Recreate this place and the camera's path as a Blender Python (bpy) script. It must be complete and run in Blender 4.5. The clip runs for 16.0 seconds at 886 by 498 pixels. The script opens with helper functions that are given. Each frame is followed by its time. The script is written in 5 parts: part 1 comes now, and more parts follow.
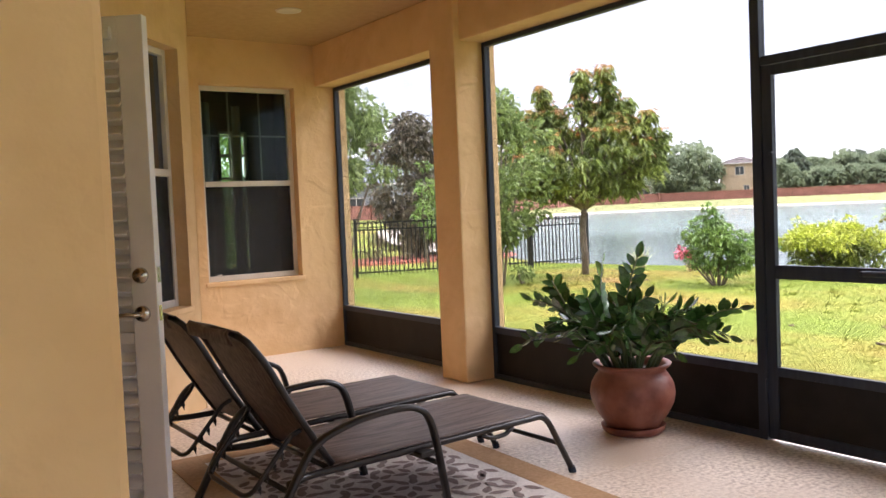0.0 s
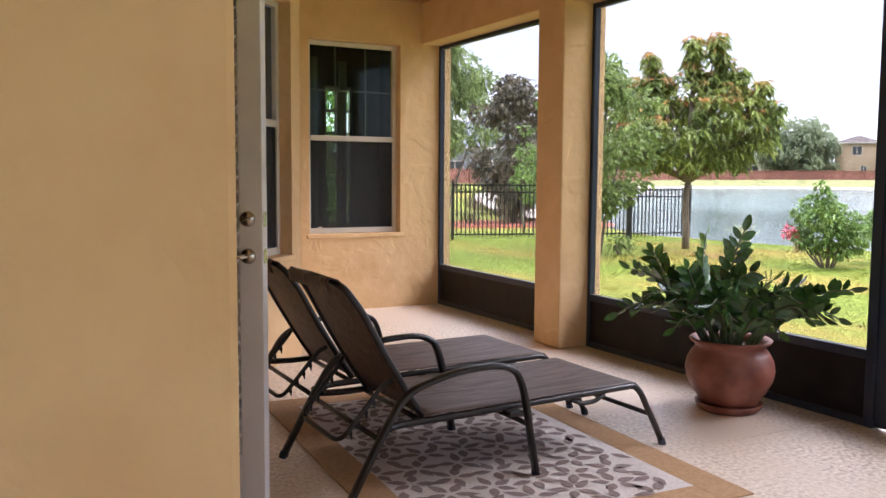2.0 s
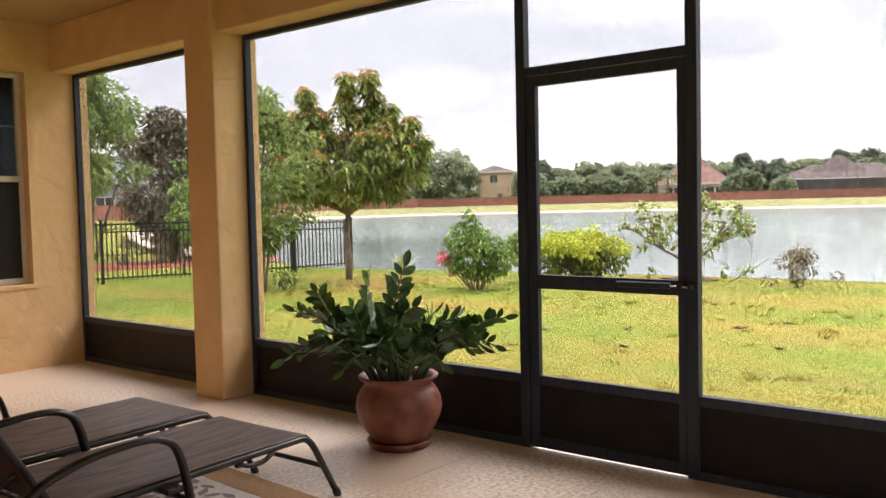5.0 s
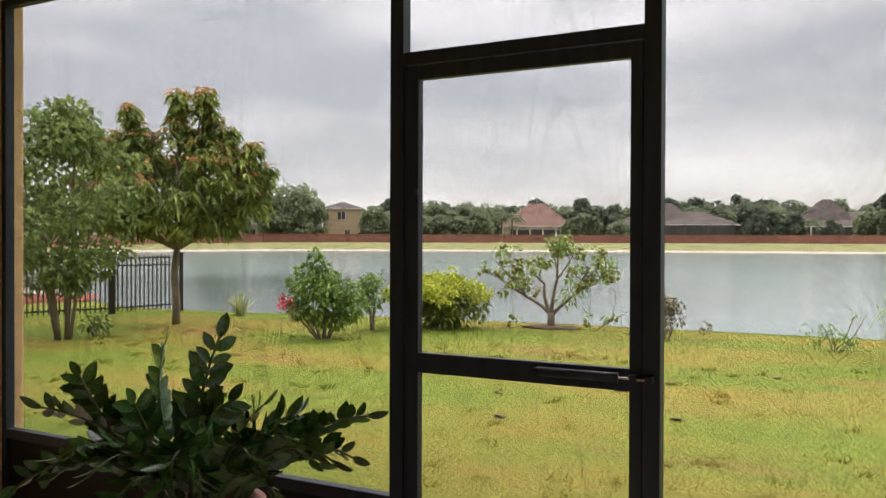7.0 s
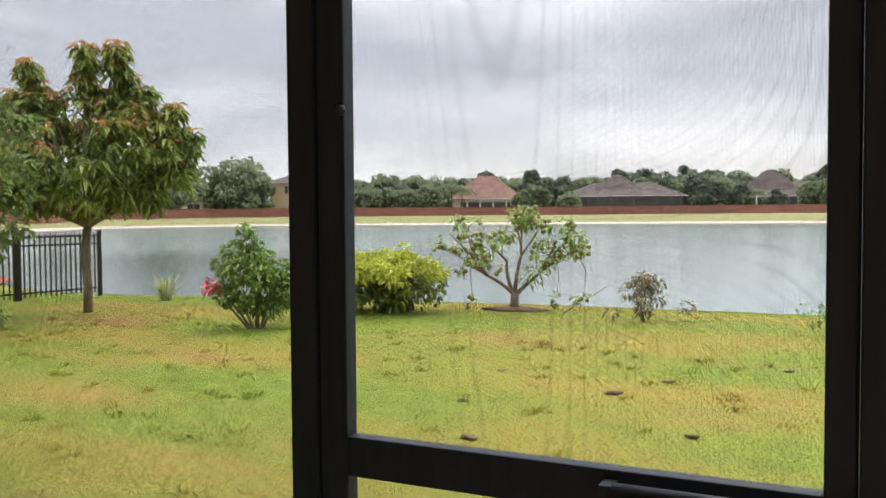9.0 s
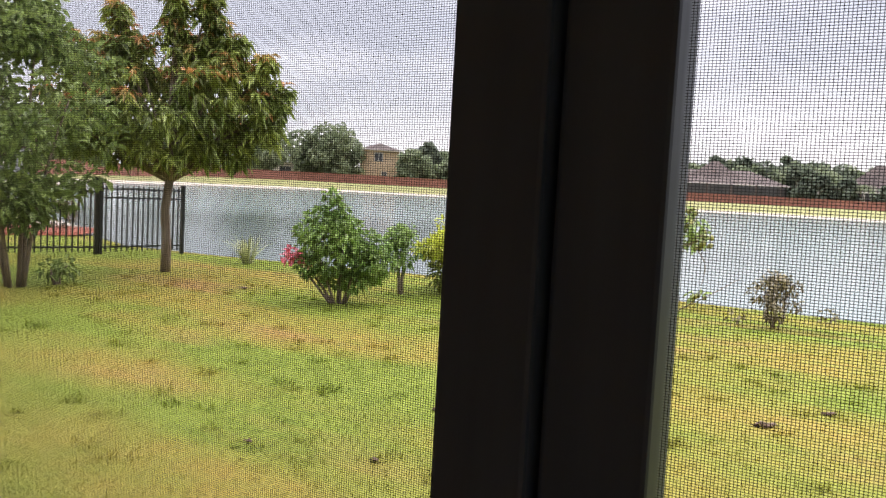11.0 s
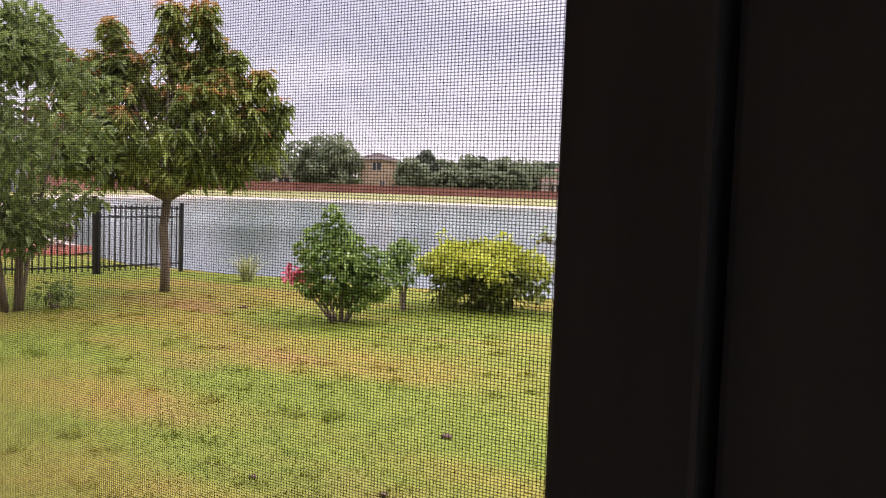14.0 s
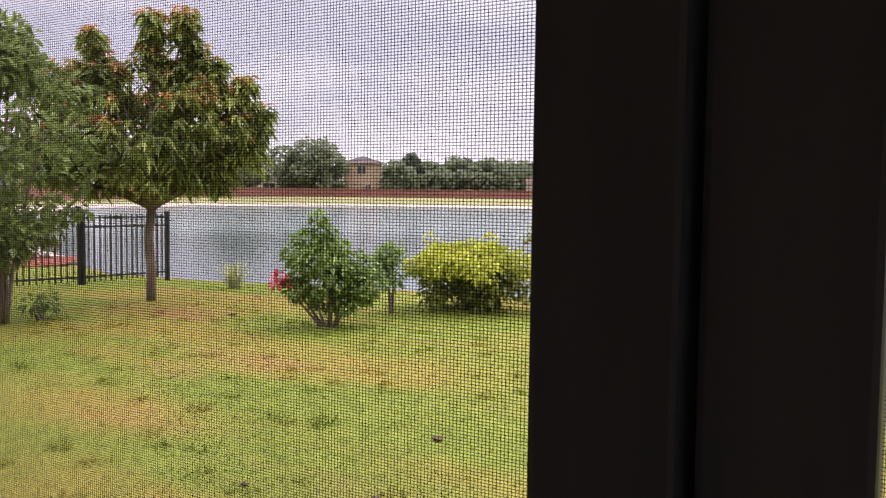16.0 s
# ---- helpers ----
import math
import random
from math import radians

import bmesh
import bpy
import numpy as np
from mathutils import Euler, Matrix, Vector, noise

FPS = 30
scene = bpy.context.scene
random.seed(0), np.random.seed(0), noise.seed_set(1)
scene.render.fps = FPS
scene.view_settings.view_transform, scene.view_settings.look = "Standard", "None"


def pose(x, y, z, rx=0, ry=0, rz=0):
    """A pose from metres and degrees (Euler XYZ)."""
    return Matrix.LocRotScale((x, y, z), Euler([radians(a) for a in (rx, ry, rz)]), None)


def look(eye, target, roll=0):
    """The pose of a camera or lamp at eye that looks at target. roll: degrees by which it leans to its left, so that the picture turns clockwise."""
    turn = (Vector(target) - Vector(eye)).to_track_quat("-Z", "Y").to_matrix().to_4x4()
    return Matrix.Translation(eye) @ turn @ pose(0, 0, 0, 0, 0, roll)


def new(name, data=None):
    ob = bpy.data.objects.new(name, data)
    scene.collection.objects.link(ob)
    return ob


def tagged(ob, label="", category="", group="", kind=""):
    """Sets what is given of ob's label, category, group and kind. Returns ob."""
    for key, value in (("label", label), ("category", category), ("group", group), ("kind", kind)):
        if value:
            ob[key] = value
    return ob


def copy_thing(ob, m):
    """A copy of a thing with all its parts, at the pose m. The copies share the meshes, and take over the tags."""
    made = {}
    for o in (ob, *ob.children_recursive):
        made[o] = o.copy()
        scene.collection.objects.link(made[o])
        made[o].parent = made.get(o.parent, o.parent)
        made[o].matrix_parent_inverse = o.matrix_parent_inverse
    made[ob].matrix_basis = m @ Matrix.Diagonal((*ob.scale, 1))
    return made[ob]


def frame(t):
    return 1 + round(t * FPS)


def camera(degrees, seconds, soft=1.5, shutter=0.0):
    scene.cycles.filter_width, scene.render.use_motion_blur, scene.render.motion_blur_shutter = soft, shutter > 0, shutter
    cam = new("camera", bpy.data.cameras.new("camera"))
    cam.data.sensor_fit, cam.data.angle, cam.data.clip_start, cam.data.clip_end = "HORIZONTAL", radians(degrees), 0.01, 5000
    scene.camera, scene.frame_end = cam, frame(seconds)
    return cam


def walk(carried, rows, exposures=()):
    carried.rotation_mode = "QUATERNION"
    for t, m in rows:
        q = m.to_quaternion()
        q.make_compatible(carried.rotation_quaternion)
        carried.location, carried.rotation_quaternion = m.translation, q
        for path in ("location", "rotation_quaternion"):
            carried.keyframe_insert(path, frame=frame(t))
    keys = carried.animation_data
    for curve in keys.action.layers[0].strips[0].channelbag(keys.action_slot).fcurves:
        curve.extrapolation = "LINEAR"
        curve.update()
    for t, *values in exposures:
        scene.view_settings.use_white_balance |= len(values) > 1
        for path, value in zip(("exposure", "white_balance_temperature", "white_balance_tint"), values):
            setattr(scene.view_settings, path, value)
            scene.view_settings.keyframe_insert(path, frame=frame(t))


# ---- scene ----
cam = camera(55.0, 16.0)
PATH = [
    (0, (-0.075, -0.208, 1.333), (1.061, 1.436, 1.241), -2.4),
    (0.5, (-0.074, -0.199, 1.336), (1.058, 1.448, 1.251), -1.2),
    (1, (-0.075, -0.194, 1.319), (1.055, 1.453, 1.227), -0.2),
    (1.5, (-0.082, -0.197, 1.318), (0.962, 1.502, 1.172), -0.2),
    (2, (-0.088, -0.19, 1.306), (0.855, 1.566, 1.135), 0.4),
    (2.5, (-0.086, -0.218, 1.318), (0.929, 1.502, 1.21), -0.2),
    (3, (-0.073, -0.213, 1.314), (1.064, 1.43, 1.228), -0.1),
    (3.5, (-0.063, -0.202, 1.316), (1.183, 1.361, 1.236), 0.5),
    (4, (-0.053, -0.183, 1.319), (1.274, 1.311, 1.244), 1.0),
    (4.5, (-0.024, -0.134, 1.322), (1.408, 1.26, 1.228), -0.5),
    (4.7, (0.011, -0.096, 1.336), (1.496, 1.24, 1.232), -1.0),
    (6.8, (1.117, 0.832, 1.372), (2.829, 1.866, 1.367), -0.0),
    (7, (1.256, 0.904, 1.376), (3.002, 1.878, 1.358), 0.2),
    (7.5, (1.608, 1.087, 1.374), (3.413, 1.949, 1.341), -0.5),
    (8, (1.978, 1.266, 1.36), (3.806, 2.075, 1.326), -0.6),
    (8.5, (2.33, 1.459, 1.367), (4.148, 2.29, 1.32), -0.2),
    (9, (2.648, 1.687, 1.37), (4.447, 2.556, 1.289), -0.4),
    (9.5, (2.952, 1.9, 1.355), (4.738, 2.796, 1.275), 1.2),
    (10, (3.234, 2.124, 1.342), (4.96, 3.128, 1.235), 3.9),
    (12.5, (3.671, 2.501, 1.44), (5.361, 3.559, 1.28), 2.4),
    (13, (3.667, 2.505, 1.465), (5.353, 3.571, 1.328), 2.0),
    (13.5, (3.681, 2.504, 1.435), (5.378, 3.556, 1.314), 1.5),
    (14, (3.669, 2.513, 1.439), (5.373, 3.552, 1.311), 2.0),
    (14.5, (3.66, 2.519, 1.436), (5.365, 3.555, 1.288), 1.9),
    (15, (3.662, 2.509, 1.453), (5.374, 3.532, 1.306), 1.6),
    (15.5, (3.662, 2.507, 1.47), (5.371, 3.539, 1.34), 1.3),
    (16, (3.67, 2.509, 1.442), (5.39, 3.523, 1.319), 0.7),
]
EXPOSE = [(0.0, 1.46, 6150, 19), (1.5, 1.46, 6150, 19), (2.0, 1.46, 5850, 19), (2.5, 1.46, 5600, 19), (3.0, 1.46, 5600, 19), (3.5, 1.38, 5750, 19), (4.0, 1.31, 6200, 18), (4.7, 1.18, 6750, 17), (6.8, 0.34, 6850, 13), (8.0, 0.44, 6550, 12),
          (9.5, 0.46, 6500, 12), (10.2, 0.29, 6500, 12), (12.3, 0.89, 6500, 31), (13.0, 0.44, 6500, 31), (14.0, 0.34, 6500, 31), (15.0, 0.29, 6500, 31), (16.0, 0.34, 6500, 31)]
walk(cam, [(t, look(eye, target, roll)) for t, eye, target, roll in PATH], EXPOSE)

# ---- world and sun ----
SUN_UP, SUN_ROUND = 44.0, 108.0
SUN_AZ = 90.0 - SUN_ROUND      # degrees from +x
world = bpy.data.worlds.new("world")
scene.world = world
world.use_nodes = True
wn, wl = world.node_tree.nodes, world.node_tree.links
wn.clear()
w_out = wn.new("ShaderNodeOutputWorld")
w_bg = wn.new("ShaderNodeBackground")
w_sky = wn.new("ShaderNodeTexSky")
w_sky.sky_type, w_sky.sun_disc = "NISHITA", False
w_sky.sun_elevation, w_sky.sun_rotation = radians(SUN_UP), radians(SUN_ROUND)
w_co = wn.new("ShaderNodeTexCoord")
w_sep = wn.new("ShaderNodeSeparateXYZ")
w_map = wn.new("ShaderNodeMapping")
w_map.inputs["Scale"].default_value = (1.5, 1.5, 6.0)
w_noise = wn.new("ShaderNodeTexNoise")
w_noise.inputs["Scale"].default_value = 1.6
w_noise.inputs["Detail"].default_value = 6.0
w_noise.inputs["Roughness"].default_value = 0.48
w_ramp = wn.new("ShaderNodeValToRGB")
w_ramp.color_ramp.elements[0].position, w_ramp.color_ramp.elements[0].color = 0.37, (0.49, 0.51, 0.55, 1)
w_ramp.color_ramp.elements[1].position, w_ramp.color_ramp.elements[1].color = 0.68, (1.0, 1.0, 1.02, 1)
w_up = wn.new("ShaderNodeValToRGB")
w_up.color_ramp.elements[0].position, w_up.color_ramp.elements[0].color = 0.0, (0.94, 0.94, 0.93, 1)
w_up.color_ramp.elements[1].position, w_up.color_ramp.elements[1].color = 1.0, (4.2, 4.2, 4.2, 1)
w_e = w_up.color_ramp.elements.new(0.12)
w_e.color = (0.92, 0.92, 0.93, 1)
w_e = w_up.color_ramp.elements.new(0.35)
w_e.color = (1.06, 1.06, 1.07, 1)
w_e = w_up.color_ramp.elements.new(0.55)
w_e.color = (2.4, 2.4, 2.4, 1)
w_mul = wn.new("ShaderNodeMix")
w_mul.data_type, w_mul.blend_type = "RGBA", "MULTIPLY"
w_mul.inputs[0].default_value = 1.0
w_add = wn.new("ShaderNodeMix")
w_add.data_type, w_add.blend_type = "RGBA", "ADD"
w_add.inputs[0].default_value = 0.02
wl.new(w_co.outputs["Generated"], w_map.inputs["Vector"])
wl.new(w_map.outputs["Vector"], w_noise.inputs["Vector"])
wl.new(w_noise.outputs["Fac"], w_ramp.inputs["Fac"])
wl.new(w_co.outputs["Generated"], w_sep.inputs["Vector"])
wl.new(w_sep.outputs["Z"], w_up.inputs["Fac"])
wl.new(w_ramp.outputs["Color"], w_mul.inputs[6])
wl.new(w_up.outputs["Color"], w_mul.inputs[7])
w_side = wn.new("ShaderNodeMapRange")    # thinner cloud towards the north
w_side.inputs["From Min"].default_value, w_side.inputs["From Max"].default_value = -0.2, 0.9
w_side.inputs["To Min"].default_value, w_side.inputs["To Max"].default_value = 0.76, 1.42
w_dim = wn.new("ShaderNodeMix")
w_dim.data_type, w_dim.blend_type = "RGBA", "MULTIPLY"
w_dim.inputs[0].default_value = 1.0
wl.new(w_sep.outputs["Y"], w_side.inputs["Value"])
wl.new(w_mul.outputs[2], w_dim.inputs[6])
wl.new(w_side.outputs["Result"], w_dim.inputs[7])
wl.new(w_dim.outputs[2], w_add.inputs[6])
wl.new(w_sky.outputs["Color"], w_add.inputs[7])
wl.new(w_add.outputs[2], w_bg.inputs["Color"])
w_bg.inputs["Strength"].default_value = 1.0
wl.new(w_bg.outputs["Background"], w_out.inputs["Surface"])

sun_data = bpy.data.lights.new("sun", "SUN")
sun_data.energy, sun_data.angle, sun_data.color = 1.9, radians(30), (1.0, 0.96, 0.9)
sun = new("sun", sun_data)
sun.matrix_world = look((0, 0, 30), Vector((0, 0, 30)) - Vector((math.cos(radians(SUN_AZ)) * math.cos(radians(SUN_UP)),
                        math.sin(radians(SUN_AZ)) * math.cos(radians(SUN_UP)), math.sin(radians(SUN_UP)))))


# ---- materials ----
def material(name, a, b, scale=8.0, rough=0.6, metal=0.0, bump=0.0, bump_scale=None, fine=None, spec=0.5, island=0.0, obj=0.0,
             stretch=(1, 1, 1), big=None, big_scale=0.8, lo=0.35, hi=0.65, trans=0.0, plates=0.0):
    """A surface whose colour wanders from a to b with the grain, with broad patches towards big, and relief."""
    m = bpy.data.materials.new(name)
    m.use_nodes = True
    n, l = m.node_tree.nodes, m.node_tree.links
    p = n["Principled BSDF"]
    co = n.new("ShaderNodeTexCoord")
    mp = n.new("ShaderNodeMapping")
    mp.inputs["Scale"].default_value = stretch
    l.new(co.outputs["Object"], mp.inputs["Vector"])
    t = n.new("ShaderNodeTexNoise")
    t.inputs["Scale"].default_value, t.inputs["Detail"].default_value = scale, 5
    l.new(mp.outputs["Vector"], t.inputs["Vector"])
    r = n.new("ShaderNodeValToRGB")
    r.color_ramp.elements[0].position, r.color_ramp.elements[1].position = lo, hi
    r.color_ramp.elements[0].color, r.color_ramp.elements[1].color = (*a, 1), (*b, 1)
    l.new(t.outputs["Fac"], r.inputs["Fac"])
    out = r.outputs["Color"]
    if big:
        t2 = n.new("ShaderNodeTexNoise")
        t2.inputs["Scale"].default_value, t2.inputs["Detail"].default_value = big_scale, 3
        l.new(co.outputs["Object"], t2.inputs["Vector"])
        r2 = n.new("ShaderNodeValToRGB")
        r2.color_ramp.elements[0].position, r2.color_ramp.elements[1].position = 0.42, 0.66
        l.new(t2.outputs["Fac"], r2.inputs["Fac"])
        mx = n.new("ShaderNodeMix")
        mx.data_type = "RGBA"
        l.new(r2.outputs["Color"], mx.inputs[0])
        l.new(out, mx.inputs[6])
        mx.inputs[7].default_value = (*big, 1)
        out = mx.outputs[2]
    if island or obj:
        hs = n.new("ShaderNodeHueSaturation")
        mr = n.new("ShaderNodeMapRange")
        k = island or obj
        mr.inputs["To Min"].default_value, mr.inputs["To Max"].default_value = 1 - k, 1 + k
        if island:
            g = n.new("ShaderNodeNewGeometry")
            l.new(g.outputs["Random Per Island"], mr.inputs["Value"])
        else:
            g = n.new("ShaderNodeObjectInfo")
            l.new(g.outputs["Random"], mr.inputs["Value"])
        l.new(mr.outputs["Result"], hs.inputs["Value"])
        l.new(out, hs.inputs["Color"])
        out = hs.outputs["Color"]
    l.new(out, p.inputs["Base Color"])
    p.inputs["Roughness"].default_value, p.inputs["Metallic"].default_value = rough, metal
    p.inputs["Specular IOR Level"].default_value = spec
    if trans:
        p.inputs["Subsurface Weight"].default_value = 0.0
        tr = n.new("ShaderNodeBsdfTranslucent")
        l.new(out, tr.inputs["Color"])
        ms = n.new("ShaderNodeMixShader")
        ms.inputs[0].default_value = trans
        l.new(p.outputs["BSDF"], ms.inputs[1])
        l.new(tr.outputs["BSDF"], ms.inputs[2])
        l.new(ms.outputs["Shader"], n["Material Output"].inputs["Surface"])
    if bump:
        tb = n.new("ShaderNodeTexNoise")
        tb.inputs["Scale"].default_value, tb.inputs["Detail"].default_value = bump_scale or scale * 4, 4
        l.new(mp.outputs["Vector"], tb.inputs["Vector"])
        bp = n.new("ShaderNodeBump")
        bp.inputs["Strength"].default_value, bp.inputs["Distance"].default_value = bump, fine or 0.01
        l.new(tb.outputs["Fac"], bp.inputs["Height"])
        l.new(bp.outputs["Normal"], p.inputs["Normal"])
        if plates:      # trowelled plates with soft edges over the fine grain
            tp = n.new("ShaderNodeTexNoise")
            tp.inputs["Scale"].default_value, tp.inputs["Detail"].default_value, tp.inputs["Distortion"].default_value = plates, 2, 0.8
            l.new(mp.outputs["Vector"], tp.inputs["Vector"])
            rp = n.new("ShaderNodeMapRange")
            rp.inputs["From Min"].default_value, rp.inputs["From Max"].default_value = 0.50, 0.60
            l.new(tp.outputs["Fac"], rp.inputs["Value"])
            b2 = n.new("ShaderNodeBump")
            b2.inputs["Strength"].default_value, b2.inputs["Distance"].default_value = 0.35, 0.010
            l.new(rp.outputs["Result"], b2.inputs["Height"])
            l.new(bp.outputs["Normal"], b2.inputs["Normal"])
            l.new(b2.outputs["Normal"], p.inputs["Normal"])
    return m


STUCCO = material("stucco", (0.71, 0.470, 0.240), (0.78, 0.540, 0.290), 5, 0.85, bump=0.22, bump_scale=16, fine=0.02, plates=3.2, spec=0.25, big=(0.74, 0.505, 0.265), big_scale=1.2)
# base colour lowered for the dim bounce light that reaches the ceiling
CEILING = material("dimmed_ceiling_paint", (0.47, 0.315, 0.14), (0.51, 0.345, 0.16), 14, 0.9, bump=0.25, bump_scale=60, fine=0.006, spec=0.2)
FLOOR = material("floor_coating", (0.47, 0.355, 0.27), (0.84, 0.72, 0.60), 44, 0.36, bump=0.9, bump_scale=60, fine=0.006, spec=0.5, big=(0.72, 0.585, 0.47), big_scale=1.1, lo=0.36, hi=0.60)
JOINT = material("joint", (0.24, 0.18, 0.14), (0.30, 0.23, 0.18), 20, 0.9)
BRONZE = material("bronze_aluminium", (0.025, 0.034, 0.053), (0.035, 0.045, 0.066), 30, 0.45, bump=0.04, bump_scale=80, spec=0.28, stretch=(1, 1, 0.1))
KICK = material("kick_panel", (0.010, 0.0095, 0.010), (0.017, 0.016, 0.016), 6, 0.5, bump=0.06, bump_scale=20, spec=0.2)
WIRE = material("screen_wire", (0.012, 0.012, 0.012), (0.02, 0.02, 0.02), 10, 0.7, spec=0.2)
WHITE = material("white_paint", (0.68, 0.66, 0.63), (0.76, 0.74, 0.71), 5, 0.45, bump=0.05, bump_scale=40)
VINYL = material("window_vinyl", (0.62, 0.57, 0.50), (0.69, 0.64, 0.57), 5, 0.5)
NICKEL = material("nickel", (0.50, 0.46, 0.40), (0.58, 0.54, 0.48), 20, 0.25, metal=1.0)
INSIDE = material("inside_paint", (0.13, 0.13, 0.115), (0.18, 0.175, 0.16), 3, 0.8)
CURTAIN = material("curtain", (0.55, 0.56, 0.52), (0.62, 0.63, 0.58), 8, 0.9, trans=0.4)
SLING = material("sling_fabric", (0.050, 0.034, 0.028), (0.150, 0.108, 0.092), 30, 0.5, bump=0.25, bump_scale=240, fine=0.002, stretch=(0.15, 2.5, 1.0), spec=0.3, lo=0.38, hi=0.62)
TUBE = material("lounger_tube", (0.010, 0.0085, 0.0085), (0.018, 0.015, 0.014), 25, 0.32, spec=0.5)
RUG_BORDER = material("rug_border", (0.38, 0.235, 0.13), (0.47, 0.30, 0.17), 60, 0.95, bump=0.3, bump_scale=300, fine=0.002, spec=0.1)
RUG_FIELD = material("rug_field", (0.53, 0.48, 0.45), (0.66, 0.60, 0.56), 90, 0.95, bump=0.3, bump_scale=300, fine=0.002, spec=0.1)
RUG_LEAF = material("rug_leaf", (0.21, 0.16, 0.15), (0.28, 0.22, 0.205), 80, 0.95, spec=0.1)
CLAY = material("terracotta", (0.15, 0.045, 0.030), (0.24, 0.078, 0.050), 7, 0.45, bump=0.35, bump_scale=26, fine=0.008, big=(0.31, 0.125, 0.085), big_scale=5, spec=0.4)
SOIL = material("soil", (0.03, 0.02, 0.015), (0.07, 0.05, 0.035), 50, 0.95, bump=0.6, bump_scale=60)
ZZ_LEAF = material("zz_leaf", (0.028, 0.075, 0.022), (0.065, 0.150, 0.036), 9, 0.20, spec=0.6, obj=0.5)
ZZ_STEM = material("zz_stem", (0.05, 0.08, 0.03), (0.10, 0.13, 0.05), 20, 0.5)
BARK = material("bark", (0.16, 0.12, 0.09), (0.26, 0.21, 0.17), 12, 0.9, bump=0.6, bump_scale=30, fine=0.02, stretch=(1, 1, 0.3))
MANGO = material("mango_leaf", (0.15, 0.215, 0.05), (0.38, 0.44, 0.115), 1.2, 0.42, island=0.45, trans=0.36)
MANGO_RED = material("mango_flush", (0.66, 0.27, 0.12), (0.52, 0.40, 0.13), 1.5, 0.45, island=0.3, trans=0.4)
CRAPE = material("crape_leaf", (0.15, 0.215, 0.06), (0.34, 0.43, 0.15), 1.5, 0.45, island=0.4, trans=0.4, spec=0.4)
SHRUB = material("shrub_leaf", (0.13, 0.23, 0.05), (0.31, 0.44, 0.12), 2.5, 0.4, island=0.35, trans=0.35)
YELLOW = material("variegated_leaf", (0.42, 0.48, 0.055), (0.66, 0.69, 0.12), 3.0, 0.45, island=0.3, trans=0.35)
# darker copy of the yellow leaf: shade under the dome put into colour
YELLOW_LOW = material("variegated_leaf_shaded", (0.12, 0.17, 0.03), (0.26, 0.29, 0.06), 3.0, 0.45, island=0.4, trans=0.2)
APPLE = material("custard_leaf", (0.25, 0.36, 0.10), (0.38, 0.48, 0.17), 3.0, 0.45, island=0.3, trans=0.45)
FRUIT = material("custard_fruit", (0.17, 0.175, 0.05), (0.30, 0.29, 0.09), 20, 0.6, island=0.3)
PURPLE = material("purple_leaf", (0.105, 0.098, 0.058), (0.20, 0.165, 0.11), 2.0, 0.5, island=0.35, trans=0.25)
BROWN = material("brown_leaf", (0.17, 0.135, 0.085), (0.27, 0.235, 0.125), 4.0, 0.6, island=0.4)
STRAW = material("straw", (0.36, 0.25, 0.12), (0.52, 0.40, 0.22), 5, 0.8, island=0.35)
REED = material("reed_leaf", (0.24, 0.34, 0.075), (0.42, 0.48, 0.15), 2.0, 0.45, island=0.3, trans=0.35)
PALE_REED = material("pale_grass", (0.36, 0.40, 0.17), (0.55, 0.56, 0.30), 3.0, 0.5, island=0.3, trans=0.3)
PINK = material("pink_petal", (0.72, 0.13, 0.19), (0.80, 0.25, 0.30), 10, 0.5, island=0.2)
# leaf colour paled and greyed to stand for haze over the pond
HAZED_LEAF = material("hazed_foliage", (0.235, 0.285, 0.175), (0.33, 0.375, 0.235), 0.25, 0.9, island=0.10, trans=0.5)
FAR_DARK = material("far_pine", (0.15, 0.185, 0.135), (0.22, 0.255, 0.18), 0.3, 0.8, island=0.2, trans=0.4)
IRON = material("fence_paint", (0.010, 0.010, 0.010), (0.016, 0.016, 0.016), 30, 0.4)
MULCH = material("mulch", (0.22, 0.06, 0.035), (0.36, 0.11, 0.06), 25, 0.95, bump=0.6, bump_scale=60)
SAND = material("sand", (0.42, 0.36, 0.29), (0.56, 0.49, 0.40), 2, 0.9, bump=0.2)
BRICKWALL = material("brick_wall", (0.25, 0.105, 0.08), (0.33, 0.145, 0.11), 1.5, 0.9, bump=0.2, obj=0.12)
TAN_WALL = material("tan_house", (0.54, 0.40, 0.26), (0.62, 0.47, 0.32), 0.6, 0.9)
CREAM_WALL = material("cream_house", (0.62, 0.57, 0.50), (0.70, 0.66, 0.60), 0.6, 0.9)
GREY_WALL = material("grey_house", (0.28, 0.29, 0.31), (0.36, 0.37, 0.39), 0.6, 0.9)
DARK_SCREEN = material("dark_screen_room", (0.045, 0.045, 0.045), (0.075, 0.072, 0.07), 0.5, 0.8)
ROOF_RED = material("roof_red_tile", (0.19, 0.105, 0.085), (0.27, 0.155, 0.125), 0.8, 0.9, bump=0.3, bump_scale=3)
ROOF_BROWN = material("roof_brown", (0.078, 0.060, 0.054), (0.125, 0.096, 0.085), 0.8, 0.9, bump=0.3, bump_scale=3)
ROOF_GREY = material("roof_grey", (0.16, 0.17, 0.19), (0.23, 0.24, 0.26), 0.8, 0.9, bump=0.3, bump_scale=3)
FAR_GLASS = material("far_glass", (0.05, 0.055, 0.06), (0.09, 0.095, 0.10), 0.5, 0.2)
DIRT = material("dirt", (0.09, 0.055, 0.035), (0.17, 0.11, 0.07), 20, 0.95, bump=0.6, bump_scale=40)
